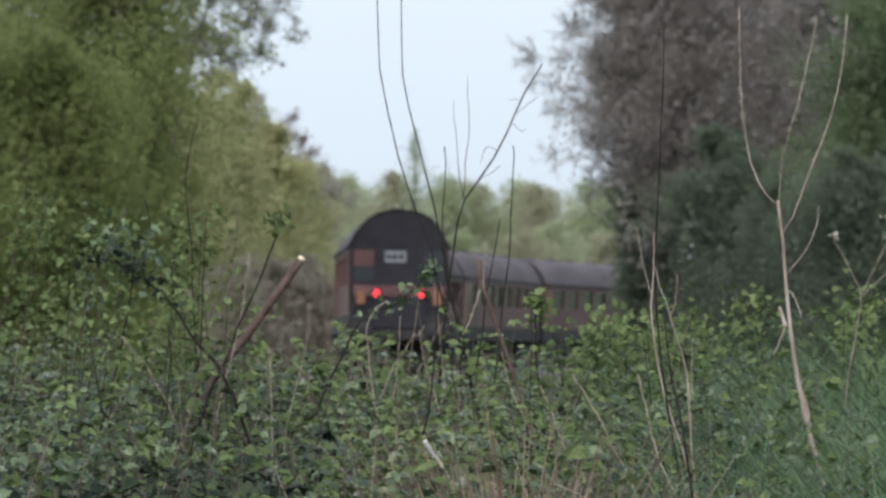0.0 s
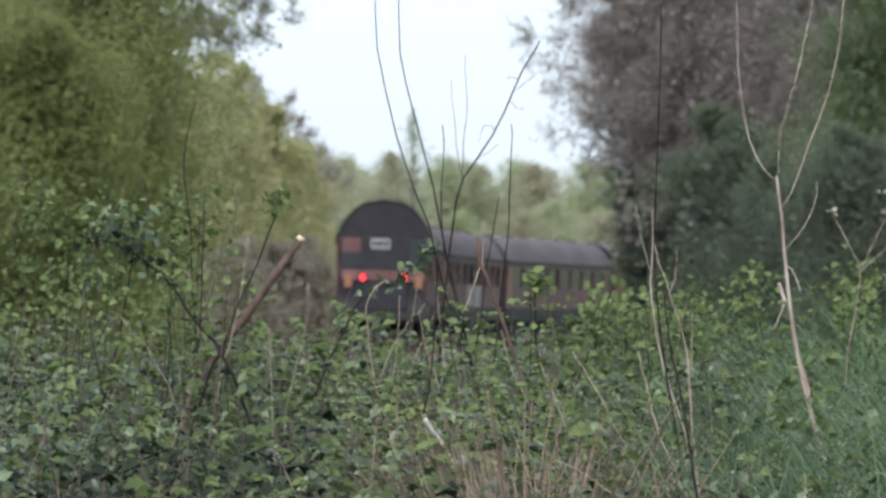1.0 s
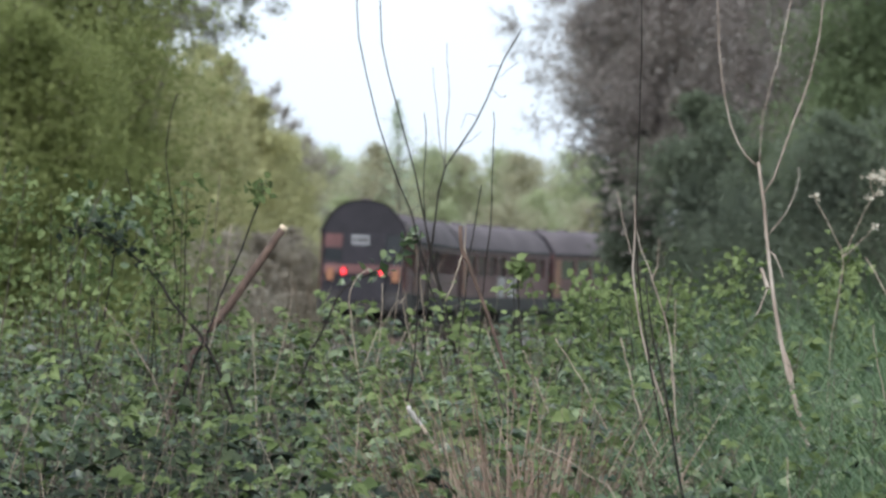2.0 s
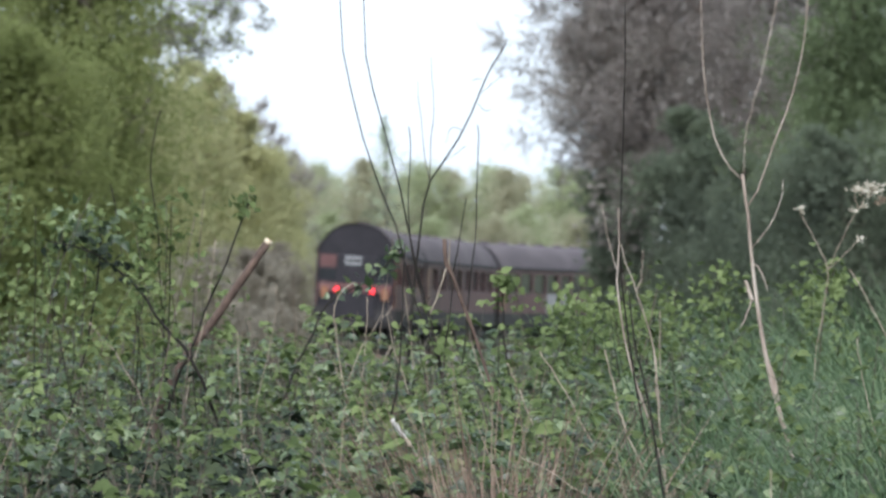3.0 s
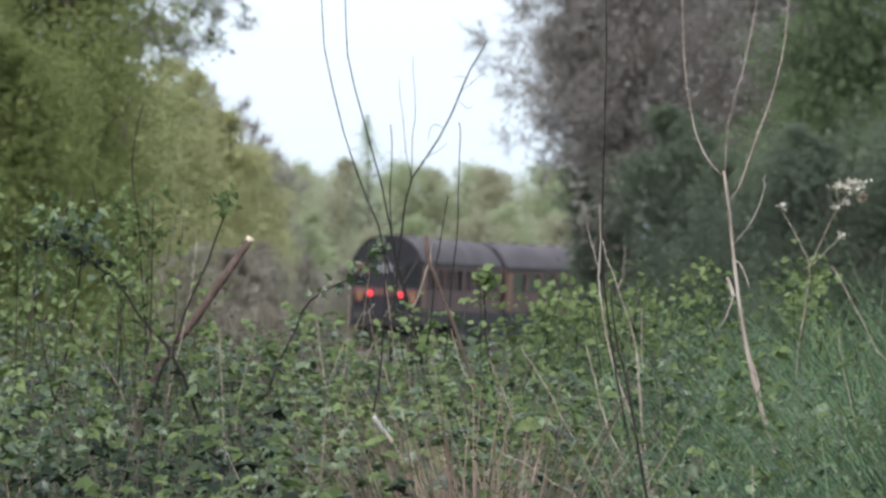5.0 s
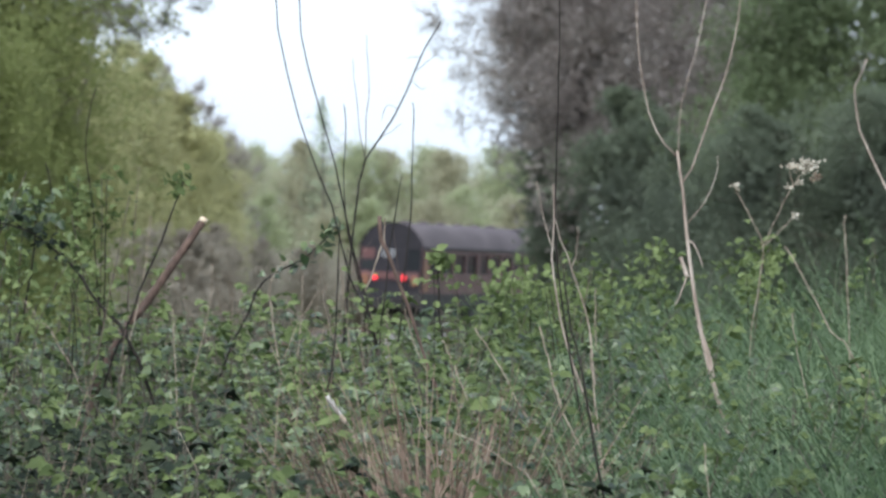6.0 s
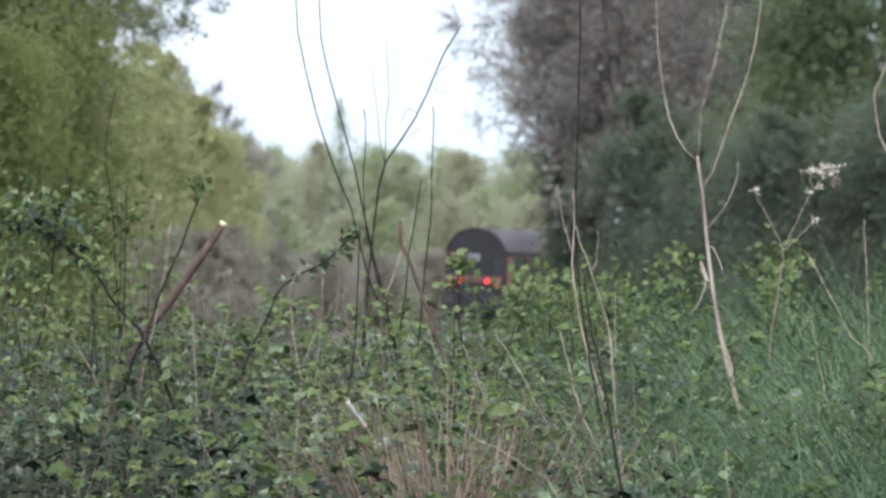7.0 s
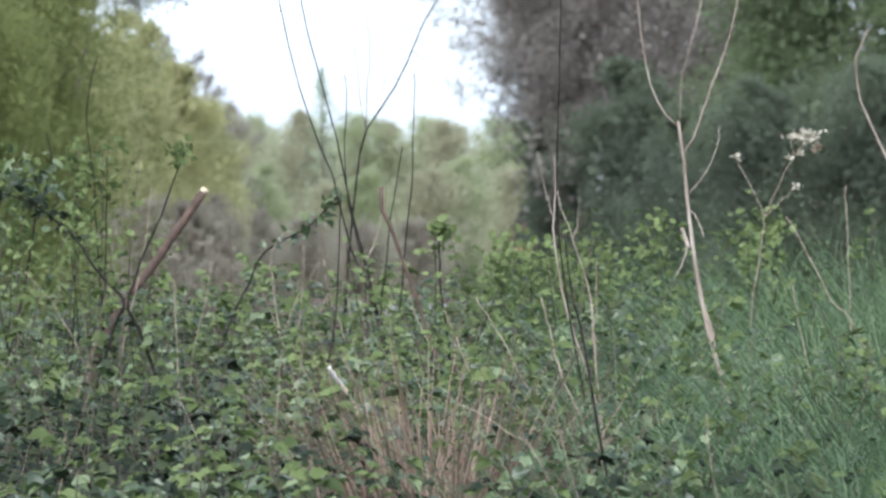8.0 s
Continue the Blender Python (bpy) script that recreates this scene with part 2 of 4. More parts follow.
def tubes(lines, sides=5):
    """lines: list of (points (n, 3), radii (n,)). Tapered round stems, closed at both ends."""
    vs, quads, tris, k = [], [], [], 0
    ang = np.arange(sides) * 2 * math.pi / sides
    for pts, rad in lines:
        pts = np.asarray(pts, float)
        d = unit(np.gradient(pts, axis=0))
        ref = np.array((0.31, 0.9, 0.3)) if abs(d[0][2]) > 0.6 else np.array((0.1, 0.2, 1.0))
        a = unit(np.cross(d, ref))
        b = np.cross(d, a)
        ring = pts[:, None] + np.asarray(rad)[:, None, None] * (np.cos(ang)[None, :, None] * a[:, None] + np.sin(ang)[None, :, None] * b[:, None])
        n = len(pts)
        vs.append(ring.reshape(-1, 3))
        i = np.arange(n - 1)[:, None] * sides + np.arange(sides)[None]
        j = np.arange(n - 1)[:, None] * sides + (np.arange(sides)[None] + 1) % sides
        quads.append(np.stack([i, j, j + sides, i + sides], -1).reshape(-1, 4) + k)
        vs.append(pts[[0, -1]])
        c0, c1 = k + n * sides, k + n * sides + 1
        q = np.arange(sides)
        r = (q + 1) % sides
        tris.append(np.stack([np.full(sides, c0), k + r, k + q], -1))
        tris.append(np.stack([np.full(sides, c1), k + (n - 1) * sides + q, k + (n - 1) * sides + r], -1))
        k += n * sides + 2
    return np.concatenate(vs), [np.concatenate(quads), np.concatenate(tris)]


def smooth_line(pts, n):
    """A soft curve through a few points."""
    pts = np.asarray(pts, float)
    if len(pts) == 2:
        u = np.linspace(0, 1, n)[:, None]
        return pts[0] * (1 - u) + pts[1] * u
    p = np.vstack([2 * pts[0] - pts[1], pts, 2 * pts[-1] - pts[-2]])
    out = []
    for u in np.linspace(0, len(pts) - 1, n):
        i = min(int(u), len(pts) - 2)
        f = u - i
        a, b, c, d = p[i:i + 4]
        out.append(0.5 * (2 * b + (c - a) * f + (2 * a - 5 * b + 4 * c - d) * f ** 2 + (3 * b - a - 3 * c + d) * f ** 3))
    return np.array(out)


def box(bm, x0, x1, y0, y1, z0, z1):
    vs = [bm.verts.new((x, y, z)) for z in (z0, z1) for y in (y0, y1) for x in (x0, x1)]
    for f in ((0, 2, 3, 1), (4, 5, 7, 6), (0, 1, 5, 4), (2, 6, 7, 3), (0, 4, 6, 2), (1, 3, 7, 5)):
        bm.faces.new([vs[i] for i in f])


def boxes(*dims, bevel=0.0):
    bm = bmesh.new()
    for d in dims:
        box(bm, *d)
    if bevel:
        bmesh.ops.bevel(bm, geom=bm.edges[:], offset=bevel, segments=1, affect="EDGES")
    return bm


def empty(name, x, y, z, label, category, group=""):
    e = new(name)
    e.location = (x, y, z)
    return tagged(e, label, category, group)


# ---- ground ----
def land(x, y):
    """Height of the ground: level where the viewer stands, a low bank rising towards the railway."""
    s = min(max((y - 32) / 50, 0), 1)
    return 0.45 * s * s * (3 - 2 * s) + 0.05 * math.sin(x * 0.9 + y * 0.23) * math.sin(y * 0.31)


def build_ground():
    xs = np.unique(np.concatenate([np.linspace(-60, 60, 61), np.sign(np.linspace(-1, 1, 21)) * np.abs(np.linspace(-1, 1, 21)) ** 2 * 2900]))
    ys = np.unique(np.concatenate([np.linspace(-60, 420, 161), np.linspace(420, 3000, 14), np.linspace(-1500, -60, 8)]))
    v = np.array([(x, y, land(x, y)) for y in ys for x in xs])
    n = len(xs)
    i = (np.arange(len(ys) - 1)[:, None] * n + np.arange(n - 1)[None]).ravel()
    ob = part("ground", (v, [np.stack([i, i + 1, i + n + 1, i + n], -1)]), M_GROUND, None)
    tagged(ob, "rough grassy ground beside the railway", "ground", kind="structure")


build_ground()

# ---- railway ----
RAIL_Z = 0.87
SPEED = 13.14


def track_x(y):
    """The line's sideways place: nearly straight away from the viewer, then bending to one side."""
    u = (y - 152.55) / SPEED
    v = min(max(u, -2), 10)
    x = -0.93 + -0.54289 * v + 0.00777 * v ** 2 + 0.02449 * v ** 3
    slope = -0.54289 + 2 * 0.00777 * v + 3 * 0.02449 * v ** 2
    return x + slope * (u - v) + (0.12 if u < 0 else 0.55) * (u - v) ** 2 - 0.032 * max(0, 4.2 - max(u, -1))


def cant(y):
    """Degrees by which the line leans into its bend."""
    return 3.2 * min(max((y - 165) / 35, 0), 1)


def along(y, s):
    """The line's y at s metres further on than y."""
    left, step = s, 0.5 if s > 0 else -0.5
    while abs(left) > 1e-6:
        d = step if abs(left) > abs(step) else left
        k = (track_x(y + 0.1) - track_x(y - 0.1)) / 0.2
        y += d / math.sqrt(1 + k * k)
        left -= d
    return y


def build_track():
    ys = np.linspace(95, 330, 118)
    prof = [(-2.6, 0.42), (-1.7, RAIL_Z - 0.18), (1.7, RAIL_Z - 0.18), (2.6, 0.42)]
    v, rl, rr = [], [], []
    for y in ys:
        k = (track_x(y + 0.1) - track_x(y - 0.1)) / 0.2
        nx, ny = 1 / math.hypot(1, k), -k / math.hypot(1, k)
        v += [(track_x(y) + nx * o, y + ny * o, z) for o, z in prof]
        dz = 0.75 * math.sin(radians(cant(y)))
        rl.append((track_x(y) - nx * 0.75, y - ny * 0.75, RAIL_Z - 0.06 + dz))
        rr.append((track_x(y) + nx * 0.75, y + ny * 0.75, RAIL_Z - 0.06 - dz))
    i = (np.arange(len(ys) - 1)[:, None] * 4 + np.arange(3)[None]).ravel()
    bed = part("ballast_bed", (np.array(v), [np.stack([i, i + 1, i + 5, i + 4], -1)]), M_BALLAST, None)
    tagged(bed, "grey stone ballast bed under the rails", "ballast", kind="structure")
    rails = empty("railway_track", 0, 0, 0, "rusty steel rails on concrete sleepers", "track")
    for r in (rl, rr):
        part("rail", tubes([(np.array(r), np.full(len(r), 0.06))], 4), M_RAIL, rails)
    bm = bmesh.new()
    y = 100.0
    while y < 320:
        k = (track_x(y + 0.1) - track_x(y - 0.1)) / 0.2
        m = pose(track_x(y), y, RAIL_Z - 0.17, 0, cant(y), -math.degrees(math.atan(k)))
        n0 = len(bm.verts)
        box(bm, -1.25, 1.25, -0.13, 0.13, -0.08, 0.06)
        bm.verts.ensure_lookup_table()
        for q in bm.verts[n0:]:
            q.co = m @ q.co
        y += 0.7
    tagged(part("sleeper_run", bm, M_SLEEPER, rails), kind="stuff")


build_track()

# ---- train ----
LENGTH, PITCH, HALF = 20.4, 21.5, 1.2
EAVE, PEAK, SOLE = 3.04, 3.94, 1.36


def arch(c):
    """The roof's rise at c half-widths from its middle: a full arch with a slight ridge."""
    return 0.92 * (1 - abs(c) ** 3.3) + 0.08 * (1 - abs(c))


def roof_ring(y, scale, drop):
    a = np.linspace(0, math.pi, 15)
    return [(-math.cos(t) * (HALF + 0.03) * scale, y, EAVE + (PEAK - EAVE - drop) * arch(math.cos(t))) for t in a]


def build_coach(tail, pale=False):
    c = new("railway_coach")
    tagged(c, "maroon railway coach, sooty arched roof" + (", two red tail lamps" if tail else ", coupled in the train"), "railway coach", "coaches of the train")
    L = LENGTH / 2
    # roof: an arched skin that just oversails the ends
    rings = [(-L - 0.05, 1, 0), (-L + 6, 1, 0), (L - 6, 1, 0), (L + 0.05, 1, 0)]
    v = [p for r in rings for p in roof_ring(*r)]
    i = (np.arange(len(rings) - 1)[:, None] * 15 + np.arange(14)[None]).ravel()
    part("roof", (np.array(v), [np.stack([i, i + 15, i + 16, i + 1], -1)]), M_ROOF, c, "dark grey sooty arched roof")
    bm = boxes((-HALF - 0.05, -HALF + 0.03, -L, L, EAVE - 0.06, EAVE + 0.03), (HALF - 0.03, HALF + 0.05, -L, L, EAVE - 0.06, EAVE + 0.03))
    part("gutter", bm, M_BLACK, c)
    for y in np.linspace(-L + 2.2, L - 2.2, 6):
        part("roof_vent", boxes((-0.16, 0.16, y - 0.2, y + 0.2, PEAK - 0.04, PEAK + 0.07), bevel=0.03), M_ROOF, c)
    # side walls: sills, cant rails and pillars round real window openings
    bays = [(-L + 1.2 + k * 2.3, -L + 1.2 + k * 2.3 + 1.95) for k in range(8)]
    for sx in (-1, 1):
        xo, xi = sx * HALF, sx * (HALF - 0.07)
        x0, x1 = min(xo, xi), max(xo, xi)
        w = [(x0, x1, -L, L, SOLE, 2.12), (x0, x1, -L, L, 2.84, EAVE)]
        edges = [-L] + [e for b in bays for e in b] + [L]
        w += [(x0, x1, a, b, 2.12, 2.84) for a, b in zip(edges[::2], edges[1::2])]
        part("side_wall", boxes(*w), M_MAROON, c)
        for a, b in bays:
            xg = sx * (HALF - 0.05)
            part("window", boxes((min(xg, xg - sx * 0.012), max(xg, xg - sx * 0.012), a, b, 2.12, 2.84)), M_GLASS, c)
        for k, y in enumerate((-L + 0.3, -0.35, L - 1.05)):
            xd = sx * (HALF + 0.012)
            d = part("door", boxes((min(xd, xo), max(xd, xo), y, y + 0.72, SOLE + 0.06, 2.84), bevel=0.004), M_ORANGE if k == 0 else M_MAROON, c, "dull orange painted door" if k == 0 else "")
            xh = sx * (HALF + 0.03)
            part("handle", boxes((min(xd, xh), max(xd, xh), y + 0.06, y + 0.1, 1.9, 2.05)), M_STEEL, d)
        if pale:
            xp = sx * (HALF + 0.02)
            for y0, y1 in ((-2.1, -0.4), (0.42, 2.2)):
                part("lower_panel", boxes((min(xp, xo), max(xp, xo), y0, y1, SOLE + 0.02, 2.1)), M_CREAM, c, "pale grey lower side panel")
    part("floor_frame", boxes((-1.25, 1.25, -L + 0.05, L - 0.05, 0.9, SOLE), (-0.5, 0.5, -4.5, -1.5, 0.42, 0.86), (-1.1, -0.5, 0.5, 3.2, 0.4, 0.86), (0.5, 1.15, -1, 2.2, 0.4, 0.86)), M_FRAME, c)
    # ends: an arched bulkhead, gangway, buffers
    for e in (-1, 1):
        y = e * L
        ys = sorted((y, y - e * 0.06))
        a = np.linspace(0, math.pi, 15)
        for z0, name, mat in ((EAVE, "end_top", M_BLACK),):
            o = [(-math.cos(t) * HALF * 1.0, EAVE + (PEAK - EAVE - 0.03) * arch(math.cos(t))) for t in a]
            vv = np.array([(x, ys[0], z) for x, z in o] + [(x, ys[1], z) for x, z in o])
            j = np.arange(14)
            part(name, (vv, [np.arange(15)[None], (np.arange(15)[::-1] + 15)[None], np.stack([j, j + 15, j + 16, j + 1], -1), np.array([(0, 14, 29, 15)])]), mat, c, "black arched end panel", True)
        walls = [(-HALF, -0.62, *ys, 1.62, 2.2), (0.62, HALF, *ys, 1.62, 2.2), (-HALF, -1.1, *ys, 2.2, EAVE), (1.1, HALF, *ys, 2.2, EAVE),
                 (-1.1, 1.1, *ys, 2.96, EAVE)]
        part("end_wall", boxes(*walls), M_BLACK if e < 0 and tail else M_MAROON, c)
        for x0, x1 in ((-HALF, -0.62), (0.62, HALF)):
            part("end_skirt", boxes((x0, x1, *ys, SOLE, 1.616)), M_BLACK, c, "black lower end")
        if e < 0 and tail:
            yo = sorted((y + 0.02, y + 0.035))
            part("end_panel", boxes((-1.1, -0.6, *yo, 2.56, 2.96)), M_MAROON, c)
            part("end_window", boxes((-1.1, -0.6, *yo, 2.2, 2.56)), M_GLASS, c)
            part("end_window", boxes((0.5, 1.1, *yo, 2.2, 2.96)), M_GLASS, c)
            g = part("gangway_door", boxes((-0.63, 0.63, y - 0.12, y + 0.04, SOLE - 0.3, 1.78), (-0.6, 0.63, y - 0.05, y + 0.04, 1.78, 2.96), bevel=0.02), M_BLACK, c, "black end door")
            part("sign_plate", boxes((-0.34, 0.16, y - 0.065, y - 0.05, 2.66, 2.93)), M_BLIND, g, "small greyish-white sign on the end")
            for x0, x1 in ((-0.29, -0.2), (-0.16, -0.05), (-0.01, 0.1)):
                part("sign_bar", boxes((x0, x1, y - 0.07, y - 0.065, 2.73, 2.86)), M_FRAME, g)
            part("waist_band", boxes((-1.1, 1.1, y - 0.075, y, 1.84, 2.1)), M_MAROON, c)
            for sx in (-1, 1):
                part("corner_panel", boxes((min(sx * 0.82, sx * 1.02), max(sx * 0.82, sx * 1.02), y - 0.09, y, 1.64, 1.98)), M_ORANGE, c, "orange corner panel")
                lamp = part("tail_lamp", boxes((sx * 0.54 - 0.1, sx * 0.54 + 0.1, y - 0.16, y, 1.78, 2.03), bevel=0.02), M_BLACK, c)
                bm = bmesh.new()
                bmesh.ops.create_uvsphere(bm, u_segments=12, v_segments=8, radius=0.09)
                bmesh.ops.transform(bm, matrix=Matrix.Translation((sx * 0.54, y - 0.16, 1.905)) @ Matrix.Diagonal((0.85, 0.45, 1.1, 1)), verts=bm.verts)
                part("lens", bm, M_RED, lamp, "glowing red lens")
        else:
            part("gangway_door", boxes((-0.62, 0.62, *sorted((y - e * 0.05, y + e * 0.42)), SOLE - 0.2, 3.3), bevel=0.03), M_BLACK, c, "black corridor connection")
            for sx in (-1, 1):
                part("end_window", boxes((min(sx * 0.62, sx * 1.1), max(sx * 0.62, sx * 1.1), *sorted((y - e * 0.02, y - e * 0.035)), 2.2, 2.96)), M_GLASS, c)
        part("buffer_beam", boxes((-1.25, 1.25, *sorted((y - e * 0.1, y + e * 0.08)), 0.8, SOLE), bevel=0.01), M_FRAME, c)
        for sx in (-1, 1):
            ln = [(np.array([(sx * 0.87, y + e * 0.05, 1.0), (sx * 0.87, y + e * 0.4, 1.0)]), np.array([0.09, 0.09])),
                  (np.array([(sx * 0.87, y + e * 0.4, 1.0), (sx * 0.87, y + e * 0.44, 1.0)]), np.array([0.23, 0.22]))]
            part("buffer", tubes(ln, 12), M_FRAME, c)
        # bogie
        yb = e * (L - 3.1)
        bg = part("bogie", boxes((-1.12, -0.98, yb - 1.9, yb + 1.9, 0.5, 0.72), (0.98, 1.12, yb - 1.9, yb + 1.9, 0.5, 0.72), (-1.0, 1.0, yb - 0.3, yb + 0.3, 0.45, 0.86),
                                 (-1.18, -0.98, yb - 1.5, yb - 1.1, 0.34, 0.62), (0.98, 1.18, yb - 1.5, yb - 1.1, 0.34, 0.62), (-1.18, -0.98, yb + 1.1, yb + 1.5, 0.34, 0.62),
                                 (0.98, 1.18, yb + 1.1, yb + 1.5, 0.34, 0.62)), M_FRAME, c)
        for dy in (-1.3, 1.3):
            for sx in (-1, 1):
                part("wheel", tubes([(np.array([(sx * 0.69, yb + dy, 0.46), (sx * 0.82, yb + dy, 0.46)]), np.array([0.46, 0.46])),
                                     (np.array([(sx * 0.1, yb + dy, 0.46), (sx * 0.69, yb + dy, 0.46)]), np.array([0.08, 0.08]))], 18), M_STEEL, bg)
    return c


coaches = [build_coach(True), build_coach(False), build_coach(False, True)]
coaches += [copy_thing(coaches[1], Matrix()) for _ in range(3)]


def coach_pose(t, k):
    """The pose of the k-th coach from the tail: its bogies ride on the line."""
    tail = 152.55 + SPEED * t
    a = along(tail, k * PITCH + 3.1)
    b = along(a, LENGTH - 6.2)
    pa, pb = Vector((track_x(a), a, RAIL_Z)), Vector((track_x(b), b, RAIL_Z))
    mid = (pa + pb) / 2
    return pose(mid.x, mid.y, RAIL_Z, 0, cant(mid.y), -math.degrees(math.atan2(pb.x - pa.x, pb.y - pa.y)))


# ---- trees ----
def rng(seed):
    return np.random.default_rng(seed)


def tree(name, x, y, height, radius, low, leaf_count, leaf_size, mat, seed, label, category="tree", group="", bark=None,
         lean=(0, 0), twiggy=0, spread=0.55, flat=1.0, limbs=16, trunk=None, core=2.6, cone=False):
    """A tapered trunk, limbs and twigs grown outwards, and leaves clustered about the twigs in an uneven crown."""
    g = rng(seed)
    bark = bark or M_BARK
    z0 = land(x, y) - 0.05
    t = empty(name, x, y, z0, label, category, group)
    r0 = trunk or height * 0.014
    n = 9
    h = np.linspace(0, height * 0.93, n)
    path = np.stack([lean[0] * (h / height) ** 1.5 + g.normal(0, 0.02 * radius, n) * (h > 0), lean[1] * (h / height) ** 1.5 + g.normal(0, 0.02 * radius, n) * (h > 0), h], -1)
    lines, tips = [(path, np.linspace(r0, r0 * 0.15, n))], []
    for k in range(limbs):
        f = low + (1 - low) * ((k + g.random()) / limbs) * 0.97
        i = f * (n - 1) * 0.999
        a = path[int(i)] + (path[min(int(i) + 1, n - 1)] - path[int(i)]) * (i - int(i))
        ang = k * 2.4 + g.normal(0, 0.35)
        shape = math.sin(min(1, (f - low) / (1 - low) * 0.82 + 0.22) * math.pi) ** 0.55
        reach = radius * (0.55 + 0.5 * g.random()) * max(shape, 0.3)
        out = np.array((math.cos(ang), math.sin(ang) * flat, 0))
        rise = reach * (0.25 + 0.5 * g.random())
        b = a + out * reach * 0.5 + np.array((0, 0, rise * 0.4))
        c = a + out * reach + np.array((0, 0, rise + g.normal(0, 0.1) * reach))
        limb = smooth_line([a, b, c], 5)
        rr = r0 * 0.42 * (1.1 - f)
        lines.append((limb, np.linspace(max(rr, 0.012), 0.006, 5)))
        tips.append((c, reach))
        for q in range(5):
            u = 0.25 + 0.75 * g.random()
            s = limb[int(u * 3.99)]
            w = unit(g.normal(0, 1, (1, 3)) + out * 0.6 + np.array((0, 0, 0.35)))[0]
            e = s + w * reach * (0.3 + 0.35 * g.random())
            lines.append((smooth_line([s, (s + e) / 2 + g.normal(0, 0.05, 3) * reach, e], 4), np.linspace(0.014, 0.004, 4)))
            tips.append((e, reach * 0.7))
    part("trunk", tubes(lines, 3 if y > 230 else 5), bark, t)
    pts = np.array([p for p, _ in tips])
    rad = np.array([r for _, r in tips])
    pick = g.integers(0, len(pts), leaf_count)
    off = g.normal(0, 1, (leaf_count, 3))
    off *= np.minimum(1, 1.55 / np.linalg.norm(off, axis=1))[:, None]
    at = pts[pick] + off * (rad[pick] * spread * 0.5)[:, None] * np.array((1, flat, 0.8))
    sprays = []
    for k in g.integers(0, len(pts), twiggy):
        s = pts[k] + np.clip(g.normal(0, 0.3, 3), -0.5, 0.5) * rad[k] * (spread if core else 0.24)
        w = unit(g.normal(0, 1, (1, 3)) + (pts[k] - np.array((0, 0, height * 0.5))) / radius * 0.5 + np.array((0, 0, 0.3)))[0]
        e = s + w * (0.35 + 0.6 * g.random()) * radius * 0.3
        sprays.append((np.array([s, (s + e) / 2 + g.normal(0, 0.03, 3) * radius, e]), np.array([0.011, 0.008, 0.004])))
    if twiggy and not core:
        pick = g.integers(0, twiggy, leaf_count)
        seg = np.array([q[0] for q in sprays])[pick]
        u = g.random((leaf_count, 1))
        at = np.where(u < 0.5, seg[:, 0] + (seg[:, 1] - seg[:, 0]) * 2 * u, seg[:, 1] + (seg[:, 2] - seg[:, 1]) * (2 * u - 1)) + g.normal(0, 0.05, (leaf_count, 3))
    if cone:
        f = g.random((leaf_count, 1)) ** 0.8
        ang = g.uniform(0, 2 * math.pi, (leaf_count, 1))
        out = radius * (1 - f) ** 0.75 * (0.2 + 0.75 * g.random((leaf_count, 1))) * (0.75 + 0.25 * np.sin(f * 70 + ang))
        at = np.hstack([out * np.cos(ang), out * np.sin(ang), height * f - 0.25 * out])
    at = at[at[:, 2] > 0.1]
    m = len(at)
    way = g.normal(0, 1, (m, 3)) + np.array((0, 0, -0.25))
    up = g.normal(0, 0.6, (m, 3)) + np.array((0, 0, 1))
    inner = path[(g.random(leaf_count // 12) * (n - 1) * 0.86 * (1 - low) + low * (n - 1)).astype(int)]
    inner = inner + g.normal(0, 1, inner.shape) * np.array((radius * 0.28, radius * 0.28 * flat, height * 0.05))
    inner = inner[inner[:, 2] > 0.2] if core else inner[:0]
    at, way = np.vstack([at, inner]), np.vstack([way, g.normal(0, 1, inner.shape)])
    up = np.vstack([up, g.normal(0, 1, inner.shape)])
    leaf_size = np.concatenate([np.full(m, leaf_size), np.full(len(inner), leaf_size * core)])
    m = len(at)
    part("crown", leaves(at, way, up, leaf_size * (0.6 + 0.8 * g.random(m)), CHIPLEAF, CHIPLEAF_FACES), mat, t)
    if twiggy:
        tagged(part("twig_spray", tubes(sprays, 3), M_TWIG, t), kind="stuff")
    return t


LIGHT = "spring willow in fresh olive-green leaf beside the railway"
# the near thicket on the side the train comes from
for k, (x, y, hh, r) in enumerate([(-6.0, 112, 10.5, 2.0), (-8.0, 118, 11.5, 2.4), (-6.7, 106, 6.8, 1.9), (-9.2, 108, 8.0, 2.1)]):
    tree("willow_tree", x, y, hh, r, 0.03, 62000, 0.085, M_WILLOW, 10 + k, LIGHT, "tree", "trees along the railway", spread=0.95, limbs=34, twiggy=150)
tree("alder_tree", -7.2, 146, 13.5, 2.8, 0.58, 40000, 0.07, M_GREYLEAF, 21, "thinly leaved alder with grey-green foliage against the sky", "tree", "trees along the railway", spread=0.6, twiggy=1100, limbs=24, core=0, lean=(3.2, 0), trunk=0.07)
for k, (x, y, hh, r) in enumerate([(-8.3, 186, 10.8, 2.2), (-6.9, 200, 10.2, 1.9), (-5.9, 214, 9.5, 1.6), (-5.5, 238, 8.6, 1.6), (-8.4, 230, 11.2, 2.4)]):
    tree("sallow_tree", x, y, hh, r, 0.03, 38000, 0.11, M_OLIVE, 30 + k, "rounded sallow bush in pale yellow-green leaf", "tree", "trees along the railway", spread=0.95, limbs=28)
